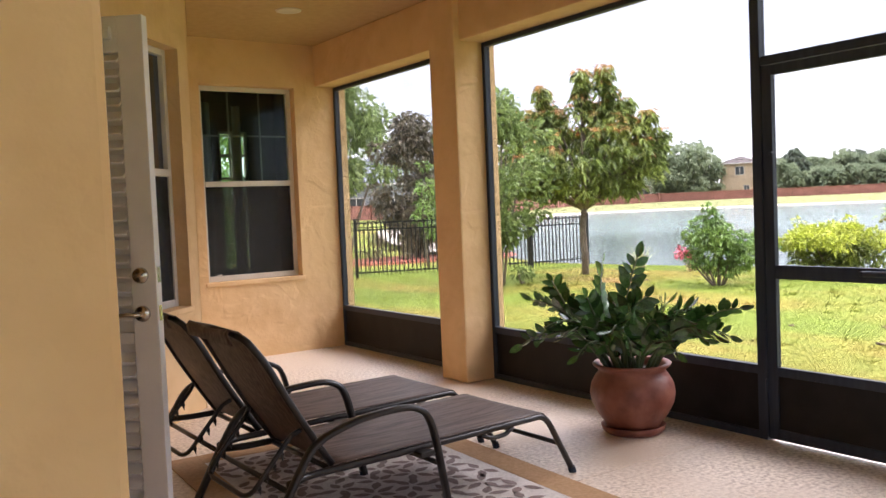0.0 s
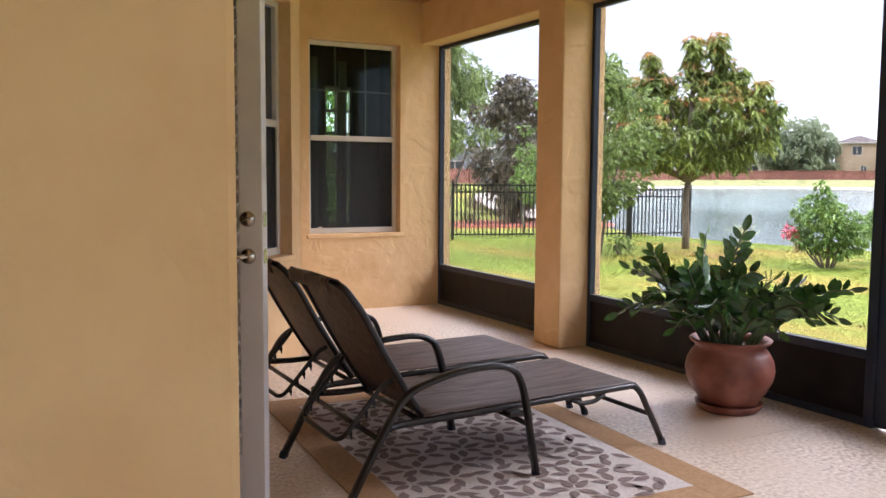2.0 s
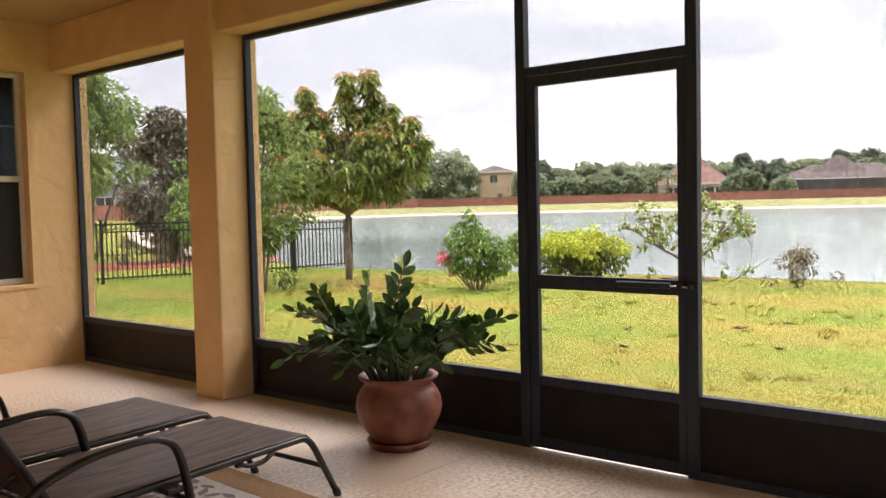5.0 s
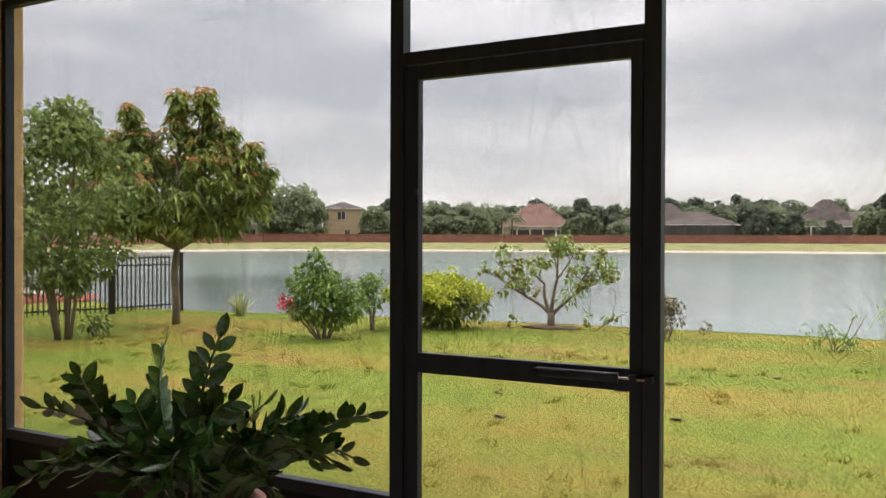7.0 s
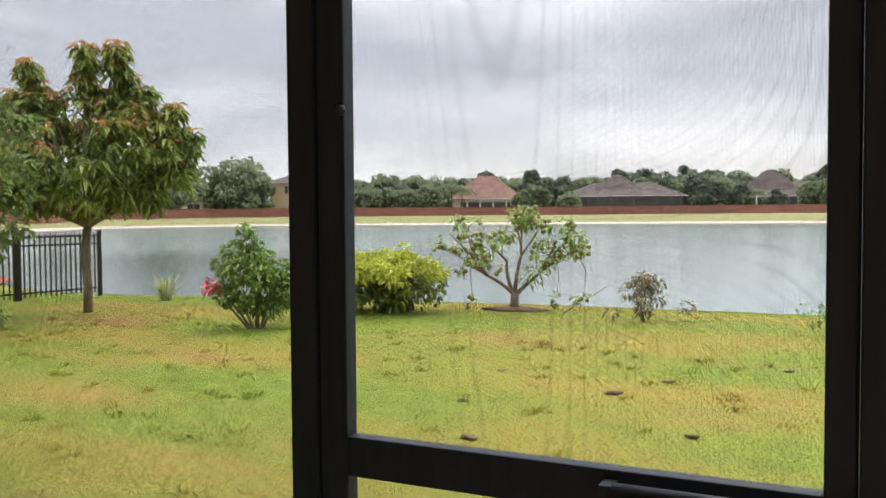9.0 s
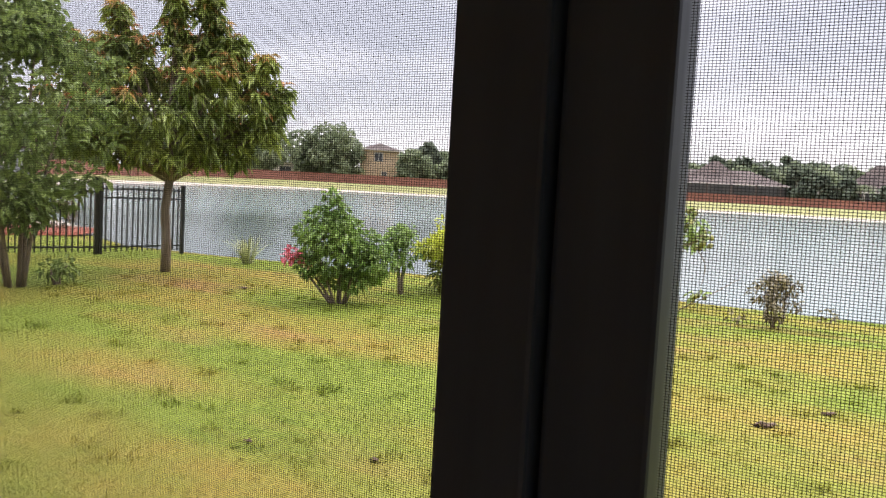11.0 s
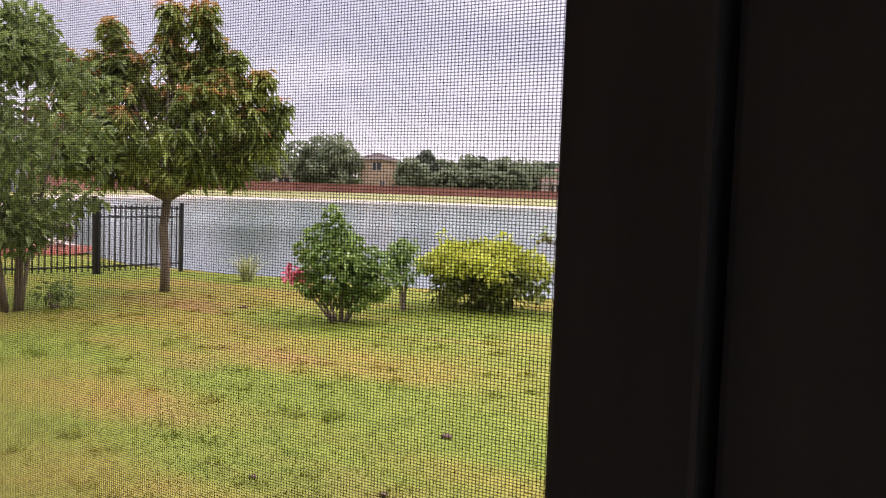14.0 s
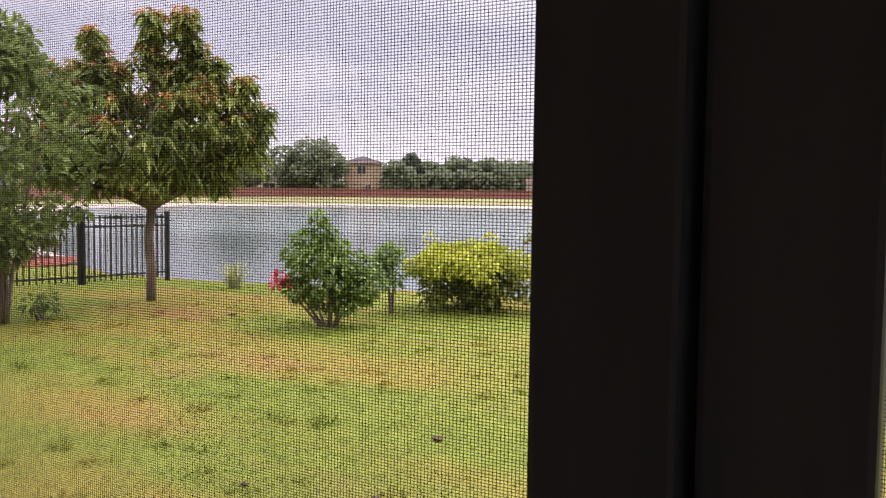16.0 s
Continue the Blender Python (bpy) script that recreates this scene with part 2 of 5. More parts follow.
LIGHT_TRIM = material("lamp_trim", (0.62, 0.55, 0.42), (0.66, 0.59, 0.46), 5, 0.5)


def lawn_material(name, blade):
    """Tired lawn: green, straw-yellow and bare-brown patches at two sizes, on the sheet and on the blades alike."""
    m = bpy.data.materials.new(name)
    m.use_nodes = True
    n, l = m.node_tree.nodes, m.node_tree.links
    p = n["Principled BSDF"]
    co = n.new("ShaderNodeTexCoord")

    def fac(scale, detail, lo, hi):
        t = n.new("ShaderNodeTexNoise")
        t.inputs["Scale"].default_value, t.inputs["Detail"].default_value = scale, detail
        mp = n.new("ShaderNodeMapping")
        mp.inputs["Scale"].default_value = (1, 0.4, 1) if scale < 1 else (1, 1, 1)
        l.new(co.outputs["Object"], mp.inputs["Vector"])
        l.new(mp.outputs["Vector"], t.inputs["Vector"])
        r = n.new("ShaderNodeMapRange")
        r.inputs["From Min"].default_value, r.inputs["From Max"].default_value = lo, hi
        l.new(t.outputs["Fac"], r.inputs["Value"])
        return r.outputs["Result"]

    def mix(f, a, b):
        x = n.new("ShaderNodeMix")
        x.data_type = "RGBA"
        l.new(f, x.inputs[0])
        for i, v in ((6, a), (7, b)):
            if isinstance(v, tuple):
                x.inputs[i].default_value = (*v, 1)
            else:
                l.new(v, x.inputs[i])
        return x.outputs[2]

    k = 1.02 if blade else 0.95
    green = mix(fac(6, 5, 0.3, 0.7), (0.155 * k, 0.205 * k, 0.026 * k), (0.225 * k, 0.275 * k, 0.040 * k))
    dry = mix(fac(5, 5, 0.3, 0.7), (0.32 * k, 0.238 * k, 0.050 * k), (0.27 * k, 0.250 * k, 0.046 * k))
    out = mix(fac(0.55, 5, 0.45, 0.62), green, dry)
    out = mix(fac(0.75, 6, 0.58, 0.80), out, (0.34 * k, 0.190 * k, 0.075 * k))
    out = mix(fac(14, 4, 0.64, 0.86), out, (0.17, 0.18, 0.04))
    if not blade:       # colour mixed duller and tanner with x, out to the far bank
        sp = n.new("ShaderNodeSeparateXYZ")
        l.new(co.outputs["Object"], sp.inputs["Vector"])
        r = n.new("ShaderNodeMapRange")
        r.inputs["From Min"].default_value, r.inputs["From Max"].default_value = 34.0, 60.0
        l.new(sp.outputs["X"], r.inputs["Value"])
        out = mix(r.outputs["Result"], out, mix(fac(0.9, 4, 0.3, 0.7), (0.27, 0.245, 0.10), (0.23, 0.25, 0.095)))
    l.new(out, p.inputs["Base Color"])
    p.inputs["Roughness"].default_value, p.inputs["Specular IOR Level"].default_value = 0.85, 0.15
    if blade:
        g = n.new("ShaderNodeNewGeometry")
        hs = n.new("ShaderNodeHueSaturation")
        mr = n.new("ShaderNodeMapRange")
        mr.inputs["To Min"].default_value, mr.inputs["To Max"].default_value = 0.93, 1.14
        l.new(g.outputs["Random Per Island"], mr.inputs["Value"])
        l.new(mr.outputs["Result"], hs.inputs["Value"])
        l.new(out, hs.inputs["Color"])
        l.new(hs.outputs["Color"], p.inputs["Base Color"])
        tr = n.new("ShaderNodeBsdfTranslucent")
        l.new(hs.outputs["Color"], tr.inputs["Color"])
        ms = n.new("ShaderNodeMixShader")
        ms.inputs[0].default_value = 0.5
        l.new(p.outputs["BSDF"], ms.inputs[1])
        l.new(tr.outputs["BSDF"], ms.inputs[2])
        l.new(ms.outputs["Shader"], n["Material Output"].inputs["Surface"])
    else:
        t = n.new("ShaderNodeTexNoise")
        t.inputs["Scale"].default_value, t.inputs["Detail"].default_value = 30, 5
        l.new(co.outputs["Object"], t.inputs["Vector"])
        b = n.new("ShaderNodeBump")
        b.inputs["Strength"].default_value, b.inputs["Distance"].default_value = 0.5, 0.04
        l.new(t.outputs["Fac"], b.inputs["Height"])
        l.new(b.outputs["Normal"], p.inputs["Normal"])
    return m


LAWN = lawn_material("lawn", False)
BLADE = lawn_material("grass_blade", True)


WATER_LEVEL = -0.15


def water_material():
    m = bpy.data.materials.new("pond_water")
    m.use_nodes = True
    n, l = m.node_tree.nodes, m.node_tree.links
    p = n["Principled BSDF"]
    p.inputs["Roughness"].default_value, p.inputs["IOR"].default_value = 0.15, 1.33
    co = n.new("ShaderNodeTexCoord")
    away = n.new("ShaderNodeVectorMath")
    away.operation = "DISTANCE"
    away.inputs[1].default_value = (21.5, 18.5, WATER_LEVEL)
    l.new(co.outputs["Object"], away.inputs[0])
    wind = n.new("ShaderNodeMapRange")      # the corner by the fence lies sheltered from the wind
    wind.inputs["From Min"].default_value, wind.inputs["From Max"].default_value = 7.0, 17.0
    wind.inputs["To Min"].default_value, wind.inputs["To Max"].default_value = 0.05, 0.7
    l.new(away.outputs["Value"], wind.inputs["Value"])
    # dark tree reflections by the fence are painted in as a darker base colour
    reflection_fac = n.new("ShaderNodeMapRange")
    reflection_fac.inputs["From Min"].default_value, reflection_fac.inputs["From Max"].default_value = 0.05, 0.7
    l.new(wind.outputs["Result"], reflection_fac.inputs["Value"])
    reflection_tint = n.new("ShaderNodeMix")
    reflection_tint.data_type = "RGBA"
    reflection_tint.inputs[6].default_value, reflection_tint.inputs[7].default_value = (0.05, 0.085, 0.07, 1), (0.22, 0.29, 0.27, 1)
    l.new(reflection_fac.outputs["Result"], reflection_tint.inputs[0])
    l.new(reflection_tint.outputs[2], p.inputs["Base Color"])
    b = None
    for scale, depth, stretch in ((0.9, 0.012, (1, 0.35, 1)), (5.0, 0.006, (1, 0.5, 1))):
        mp = n.new("ShaderNodeMapping")
        mp.inputs["Scale"].default_value = stretch
        l.new(co.outputs["Object"], mp.inputs["Vector"])
        t = n.new("ShaderNodeTexNoise")
        t.inputs["Scale"].default_value, t.inputs["Detail"].default_value = scale, 3
        l.new(mp.outputs["Vector"], t.inputs["Vector"])
        nb = n.new("ShaderNodeBump")
        nb.inputs["Distance"].default_value = depth
        l.new(wind.outputs["Result"], nb.inputs["Strength"])
        l.new(t.outputs["Fac"], nb.inputs["Height"])
        if b:
            l.new(b.outputs["Normal"], nb.inputs["Normal"])
        b = nb
    l.new(b.outputs["Normal"], p.inputs["Normal"])
    return m


def glass_material(name, ior, tint=(0.9, 0.95, 1.0, 1)):
    m = bpy.data.materials.new(name)
    m.use_nodes = True
    n, l = m.node_tree.nodes, m.node_tree.links
    g = n.new("ShaderNodeBsdfGlossy")
    g.inputs["Roughness"].default_value = 0.01
    g.inputs["Color"].default_value = tint
    t = n.new("ShaderNodeBsdfTransparent")
    t.inputs["Color"].default_value = (0.62, 0.72, 0.66, 1)
    f = n.new("ShaderNodeFresnel")
    f.inputs["IOR"].default_value = ior
    x = n.new("ShaderNodeMixShader")
    l.new(f.outputs["Fac"], x.inputs[0])
    l.new(t.outputs["BSDF"], x.inputs[1])
    l.new(g.outputs["BSDF"], x.inputs[2])
    l.new(x.outputs["Shader"], n["Material Output"].inputs["Surface"])
    return m


def insect_screen():
    """Fine dark netting, too fine for single wires at its distance."""
    m = bpy.data.materials.new("insect_screen")
    m.use_nodes = True
    n, l = m.node_tree.nodes, m.node_tree.links
    n["Principled BSDF"].inputs["Base Color"].default_value = (0.02, 0.02, 0.02, 1)
    n["Principled BSDF"].inputs["Roughness"].default_value = 0.8
    t = n.new("ShaderNodeBsdfTransparent")
    x = n.new("ShaderNodeMixShader")
    x.inputs[0].default_value = 0.62
    l.new(t.outputs["BSDF"], x.inputs[1])
    l.new(n["Principled BSDF"].outputs["BSDF"], x.inputs[2])
    l.new(x.outputs["Shader"], n["Material Output"].inputs["Surface"])
    return m


NETTING = insect_screen()
WATER, GLASS, COATED = water_material(), glass_material("window_glass", 1.3), glass_material("coated_glass", 5.0, (0.58, 0.70, 1.0, 1))


# ---- building helpers ----
def mesh_of(name, bm, mat, smooth=False):
    me = bpy.data.meshes.new(name)
    bmesh.ops.recalc_face_normals(bm, faces=bm.faces)
    bm.to_mesh(me)
    bm.free()
    me.materials.append(mat)
    if smooth:
        me.polygons.foreach_set("use_smooth", [True] * len(me.polygons))
    return me


def part(name, bm, mat, parent=None, label="", smooth=False):
    ob = new(name, mesh_of(name, bm, mat, smooth))
    if parent is not None:
        ob.parent = parent
    return tagged(ob, label)


def raw(name, verts, faces, mat, parent=None, label="", smooth=False):
    me = bpy.data.meshes.new(name)
    me.from_pydata(verts if isinstance(verts, list) else verts.tolist(), [], faces if isinstance(faces, list) else faces.tolist())
    me.materials.append(mat)
    if smooth:
        me.polygons.foreach_set("use_smooth", [True] * len(me.polygons))
    ob = new(name, me)
    if parent is not None:
        ob.parent = parent
    return tagged(ob, label)


def thing(name, label, category, group="", at=(0, 0, 0), rz=0.0):
    ob = new(name)
    ob.empty_display_size = 0.1
    ob.matrix_basis = pose(*at, 0, 0, rz)
    return tagged(ob, label, category, group)


def box(bm, a, b, bevel=0.0, m=None):
    x0, y0, z0 = a
    x1, y1, z1 = b
    r = bmesh.ops.create_cube(bm, size=1.0, matrix=Matrix.Translation(((x0 + x1) / 2, (y0 + y1) / 2, (z0 + z1) / 2))
                              @ Matrix.Diagonal((abs(x1 - x0), abs(y1 - y0), abs(z1 - z0), 1)))
    vs = r["verts"]
    if bevel:
        es = list({e for v in vs for e in v.link_edges})
        out = bmesh.ops.bevel(bm, geom=es, offset=bevel, segments=2, profile=0.6, affect="EDGES")
        vs = list({v for f in out["faces"] for v in f.verts} | {v for v in vs if v.is_valid})
    if m is not None:
        bmesh.ops.transform(bm, matrix=m, verts=[v for v in vs if v.is_valid])
    return bm


def boxed(a, b, bevel=0.0, m=None):
    return box(bmesh.new(), a, b, bevel, m)


def prism(outline, z0, z1):
    bm = bmesh.new()
    lo = [bm.verts.new((x, y, z0)) for x, y in outline]
    hi = [bm.verts.new((x, y, z1)) for x, y in outline]
    bm.faces.new(lo[::-1]), bm.faces.new(hi)
    for i in range(len(lo)):
        j = (i + 1) % len(lo)
        bm.faces.new((lo[i], lo[j], hi[j], hi[i]))
    return bm


def rounded(points, steps=4, k=0.35):
    """A polyline with its corners rounded off."""
    ps = [Vector(p) for p in points]
    out = [ps[0]]
    for a, b, c in zip(ps, ps[1:], ps[2:]):
        p, q = b.lerp(a, k), b.lerp(c, k)
        for i in range(steps + 1):
            s = i / steps
            out.append(p.lerp(b, s).lerp(b.lerp(q, s), s))
    return out + [ps[-1]]


def tube(bm, points, r, seg=8, taper=None):
    ps = [Vector(p) for p in points]
    rings = []
    up = Vector((0.13, 0.97, 0.21))
    for i, p in enumerate(ps):
        d = (ps[min(i + 1, len(ps) - 1)] - ps[max(i - 1, 0)]).normalized()
        u = d.cross(up)
        if u.length < 0.05:
            u = d.cross(Vector((1, 0, 0)))
        u.normalize()
        v = d.cross(u)
        rr = r if taper is None else r + (taper - r) * i / (len(ps) - 1)
        rings.append([bm.verts.new(p + (u * math.cos(a) + v * math.sin(a)) * rr) for a in (2 * math.pi * k / seg for k in range(seg))])
    for a, b in zip(rings, rings[1:]):
        for k in range(seg):
            bm.faces.new((a[k], a[(k + 1) % seg], b[(k + 1) % seg], b[k]))
    bm.faces.new(rings[0][::-1]), bm.faces.new(rings[-1])
    return bm


def lathe(profile, seg=40, wobble=0.0):
    bm = bmesh.new()
    rings = []
    for r, z in profile:
        rings.append([bm.verts.new((r * math.cos(a) * (1 + wobble * math.sin(2 * a + z * 3)), r * math.sin(a) * (1 + wobble * math.sin(2 * a + z * 3)), z))
                      for a in (2 * math.pi * k / seg for k in range(seg))])
    for a, b in zip(rings, rings[1:]):
        for k in range(seg):
            bm.faces.new((a[k], a[(k + 1) % seg], b[(k + 1) % seg], b[k]))
    bm.faces.new(rings[0][::-1]), bm.faces.new(rings[-1])
    return bm


def leaf_mesh(base, way, length, width, rng, droop=0.25, fold=0.25):
    """Arrays for many pointed, folded, drooping leaves: base points and directions are n by 3."""
    n = len(base)
    way = way / np.maximum(np.linalg.norm(way, axis=1, keepdims=True), 1e-6)
    side = np.cross(way, rng.normal(size=(n, 3)) * 0.5 + np.array([0, 0, 1.0]))
    side /= np.maximum(np.linalg.norm(side, axis=1, keepdims=True), 1e-6)
    nor = np.cross(side, way)
    L = (length * rng.uniform(0.7, 1.25, n))[:, None]
    W = (width * rng.uniform(0.75, 1.2, n))[:, None]
    down = np.array([0, 0, -1.0])
    mid = base + way * L * 0.45 + down * L * droop * 0.2
    tip = base + way * L + down * L * droop
    v = np.stack([base, mid + side * W * 0.5 + nor * W * fold, tip, mid - side * W * 0.5 + nor * W * fold, mid], 1).reshape(-1, 3)
    f = np.array([[0, 4, 1], [4, 2, 1], [0, 3, 4], [4, 3, 2]])[None] + (np.arange(n) * 5)[:, None, None]
    return v, f.reshape(-1, 3)


def join(chunks):
    vs, fs, k = [], [], 0
    for v, f in chunks:
        vs.append(v), fs.append(f + k)
        k += len(v)
    return np.concatenate(vs), np.concatenate(fs)


def cluster_leaves(centres, radii, count, length, width, rng, droop=0.4, shell=0.55, squash=0.8, out=0.8):
    """Leaves over many small clumps, mostly on their outer shells, so the crown keeps gaps and an uneven outline."""
    centres, radii = np.asarray(centres, float), np.asarray(radii, float)
    which = rng.choice(len(centres), count, p=radii ** 2 / (radii ** 2).sum())
    d = rng.normal(size=(count, 3))
    d /= np.linalg.norm(d, axis=1, keepdims=True)
    rr = radii[which][:, None] * (shell + (1 - shell) * rng.random((count, 1)))
    base = centres[which] + d * rr * np.array([1, 1, squash])
    way = d * out + rng.normal(size=(count, 3)) * 0.45 + np.array([0, 0, -0.15])
    return leaf_mesh(base, way, length, width, rng, droop)

# ---- the large structure ----
SX = 3.965          # inner face of the screen frames
CEIL, BEAM, KICK_TOP, HEAD = 3.0, 2.6, 0.41, 2.08
WX, WY = 0.158, 0.745   # outer corner of the house wall


def wall(name, bm, mat=STUCCO):
    return tagged(part(name, bm, mat), kind="structure")


def slab(name, a, b, label):
    return tagged(part(name, boxed(a, b, 0.004), FLOOR, None, label), category="floor", kind="structure")


slab("floor", (-4.2, 2.783, -0.14), (4.06, 7.6, 0.0), "pinkish beige textured concrete patio slab")
slab("floor_2", (-4.2, -2.2, -0.14), (4.06, 2.777, 0.0), "pinkish beige textured concrete patio slab")
wall("floor_joint", boxed((-4.2, 2.777, -0.14), (4.05, 2.783, -0.006)), JOINT)

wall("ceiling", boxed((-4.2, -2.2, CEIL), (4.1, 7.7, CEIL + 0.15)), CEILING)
# unseen roof added over the ceiling; its short south overhang admits sun
wall("roof", boxed((-5.5, -2.8, CEIL + 0.155), (4.5, 10.3, CEIL + 0.4)), ROOF_BROWN)
wall("beam", boxed((3.76, -2.12, BEAM), (4.09, 7.468, CEIL - 0.002), 0.012))
wall("pillar", boxed((3.705, 5.012, 0.002), (4.095, 5.345, CEIL - 0.004), 0.014))
# the next four pieces are out of view, added to close the patio
wall("unseen_pillar_2", boxed((3.705, -0.95, 0.002), (4.095, -0.62, CEIL - 0.004), 0.014))
wall("unseen_beam_south", boxed((-4.2, -2.4, BEAM), (3.755, -2.1, CEIL - 0.002)))
wall("unseen_pillar_3", boxed((3.705, -2.46, -0.1), (4.095, -2.12, CEIL - 0.004), 0.014))
wall("wall_west", boxed((-4.4, -2.4, -0.1), (-4.2, 0.97, CEIL)))
wall("wall_near", boxed((-4.2, WY, -0.1), (WX, WY + 0.2, CEIL), 0.012))
# house wall with the doorway
wall("wall_corner", boxed((WX - 0.2, WY + 0.202, -0.1), (WX, 2.60, CEIL)))
wall("wall_door_head", boxed((WX - 0.2, 2.602, 2.12), (WX - 0.002, 3.53, CEIL)))
wall("wall_door_side", boxed((WX - 0.2, 3.532, -0.1), (WX, 3.95, CEIL)))


def pierced(name, length, height, hole, thick, m):
    """A wall along +x from 0 to length with its outer face at y 0 and one hole (x0, x1, z0, z1) through it."""
    x0, x1, z0, z1 = hole
    bm = bmesh.new()
    box(bm, (0, 0, -0.1), (x0, thick, height)), box(bm, (x1, 0, -0.1), (length, thick, height))
    box(bm, (x0, 0, -0.1), (x1, thick, z0)), box(bm, (x0, 0, z1), (x1, thick, height))
    bmesh.ops.remove_doubles(bm, verts=bm.verts, dist=1e-5)
    inner = [f for f in bm.faces if any(f is not g and (f.calc_center_median() - g.calc_center_median()).length < 1e-5 for g in bm.faces)]
    if inner:
        bmesh.ops.delete(bm, geom=inner, context="FACES")
    bmesh.ops.transform(bm, matrix=m, verts=bm.verts)
    return wall(name, bm)


WZ0, WZ1, BZ1 = 0.735, 2.58, 2.50
FAR_WALL = pose(1.92, 7.47, 0)
BAY = Matrix.Translation((0.15, 3.935, 0)) @ Matrix.Rotation(radians(45), 4, "Z")
pierced("wall_north", 2.18, CEIL, (0.675, 1.62, WZ0, WZ1), 0.2, FAR_WALL)
BAY_LEN = 1.765 * math.sqrt(2)
pierced("wall_bay", BAY_LEN, CEIL, (BAY_LEN - 1.15, BAY_LEN - 0.15, WZ0, BZ1), 0.2, BAY)
wall("wall_return", boxed((1.722, 5.69, -0.1), (1.913, 7.67, CEIL)))


def window(name, m, x0, x1, label, WZ1=2.58, glass=GLASS):
    """A white vinyl single-hung window in a recess, 9 cm behind the wall's face."""
    w = thing(name, label, "window")
    w.matrix_basis = m
    tagged(w, kind="structure")
    y = 0.09
    z0, z1, mid, t = WZ0 + 0.012, WZ1 - 0.004, 1.66, 0.042
    for n, a, b in (("window_frame", (x0, y, z0), (x0 + t, y + 0.07, z1)), ("window_frame", (x1 - t, y, z0), (x1, y + 0.07, z1)),
                    ("window_frame", (x0 + t, y + 0.001, z1 - t), (x1 - t, y + 0.07, z1)), ("window_frame", (x0 + t, y + 0.001, z0), (x1 - t, y + 0.07, z0 + 0.05)),
                    ("meeting_rail", (x0 + t, y - 0.008, mid - 0.025), (x1 - t, y + 0.055, mid + 0.025))):
        part(n, boxed(a, b, 0.005), VINYL, w)
    for za, zb in ((z0 + 0.05, mid - 0.025), (mid + 0.025, z1 - t)):
        pane = part("pane", boxed((x0 + t, y + 0.035, za), (x1 - t, y + 0.040, zb)), glass, w)
        pane.visible_shadow = False
    net = part("insect_screen", boxed((x0 + t, y + 0.012, z0 + 0.05), (x1 - t, y + 0.014, mid - 0.025)), NETTING, w)
    net.visible_shadow = False
    for i in (1, 2):
        xm = x0 + (x1 - x0) * i / 3
        part("muntin", boxed((xm - 0.008, y + 0.046, mid + 0.03), (xm + 0.008, y + 0.056, z1 - t)), VINYL, w)
    zm = (mid + z1) / 2
    part("muntin", boxed((x0 + t, y + 0.047, zm - 0.008), (x1 - t, y + 0.057, zm + 0.008)), VINYL, w)
    bm = bmesh.new()
    tube(bm, [(x0 + 0.10, y + 0.02, z0 + 0.055), (x0 + 0.16, y + 0.012, z0 + 0.058)], 0.006, 6)
    part("latch", bm, VINYL, w)
    part("window_sill", boxed((x0 - 0.03, -0.012, WZ0 - 0.03), (x1 + 0.03, y + 0.02, WZ0 + 0.01), 0.008), STUCCO, w)
    return w


window("window_1", FAR_WALL, 0.678, 1.617, "white vinyl single-hung window in yellow stucco, dark room behind")
window("window_2", BAY, BAY_LEN - 1.147, BAY_LEN - 0.153, "white vinyl single-hung window in yellow stucco reflecting sky", BZ1, COATED)

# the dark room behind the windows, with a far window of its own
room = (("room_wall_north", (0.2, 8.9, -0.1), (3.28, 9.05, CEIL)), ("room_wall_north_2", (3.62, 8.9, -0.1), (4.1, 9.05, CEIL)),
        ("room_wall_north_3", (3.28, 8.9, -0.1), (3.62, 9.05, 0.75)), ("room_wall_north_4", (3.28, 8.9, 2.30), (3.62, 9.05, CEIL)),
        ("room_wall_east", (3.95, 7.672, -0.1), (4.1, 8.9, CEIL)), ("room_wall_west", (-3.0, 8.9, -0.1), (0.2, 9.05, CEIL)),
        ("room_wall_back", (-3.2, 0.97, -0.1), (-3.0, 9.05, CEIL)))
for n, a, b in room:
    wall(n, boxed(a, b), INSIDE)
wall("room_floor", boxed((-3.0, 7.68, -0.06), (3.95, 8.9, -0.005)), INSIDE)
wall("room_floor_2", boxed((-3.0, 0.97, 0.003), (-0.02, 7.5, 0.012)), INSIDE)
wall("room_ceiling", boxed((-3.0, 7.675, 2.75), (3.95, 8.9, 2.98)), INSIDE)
inner = thing("window_3", "small gridded window on the far side of the room", "window")
tagged(inner, kind="structure")
for i in range(3):
    x = 3.28 + i * 0.155
    part("muntin", boxed((x, 8.93, 0.75), (x + 0.03, 8.96, 2.30)), VINYL, inner)
for i in range(7):
    z = 0.75 + i * 0.2533
    part("muntin", boxed((3.31, 8.932, z), (3.59, 8.958, z + 0.03)), VINYL, inner)


def curtain(x0, x1, y):
    n = int((x1 - x0) / 0.012)
    vs, fs = [], []
    for i in range(n + 1):
        x = x0 + (x1 - x0) * i / n
        for z in (0.15, 2.45):
            vs.append((x, y + 0.022 * math.sin(i * 0.9) + 0.008 * math.sin(i * 0.37), z))
    for i in range(n):
        fs.append((2 * i, 2 * i + 2, 2 * i + 3, 2 * i + 1))
    ob = raw("curtain", vs, fs, CURTAIN, None, "pale sheer curtain hanging inside the window", True)
    so = ob.modifiers.new("thick", "SOLIDIFY")
    so.thickness = 0.003
    return tagged(ob, category="curtain")


curtain(2.60, 2.80, 7.78)
curtain(3.08, 3.16, 7.95)

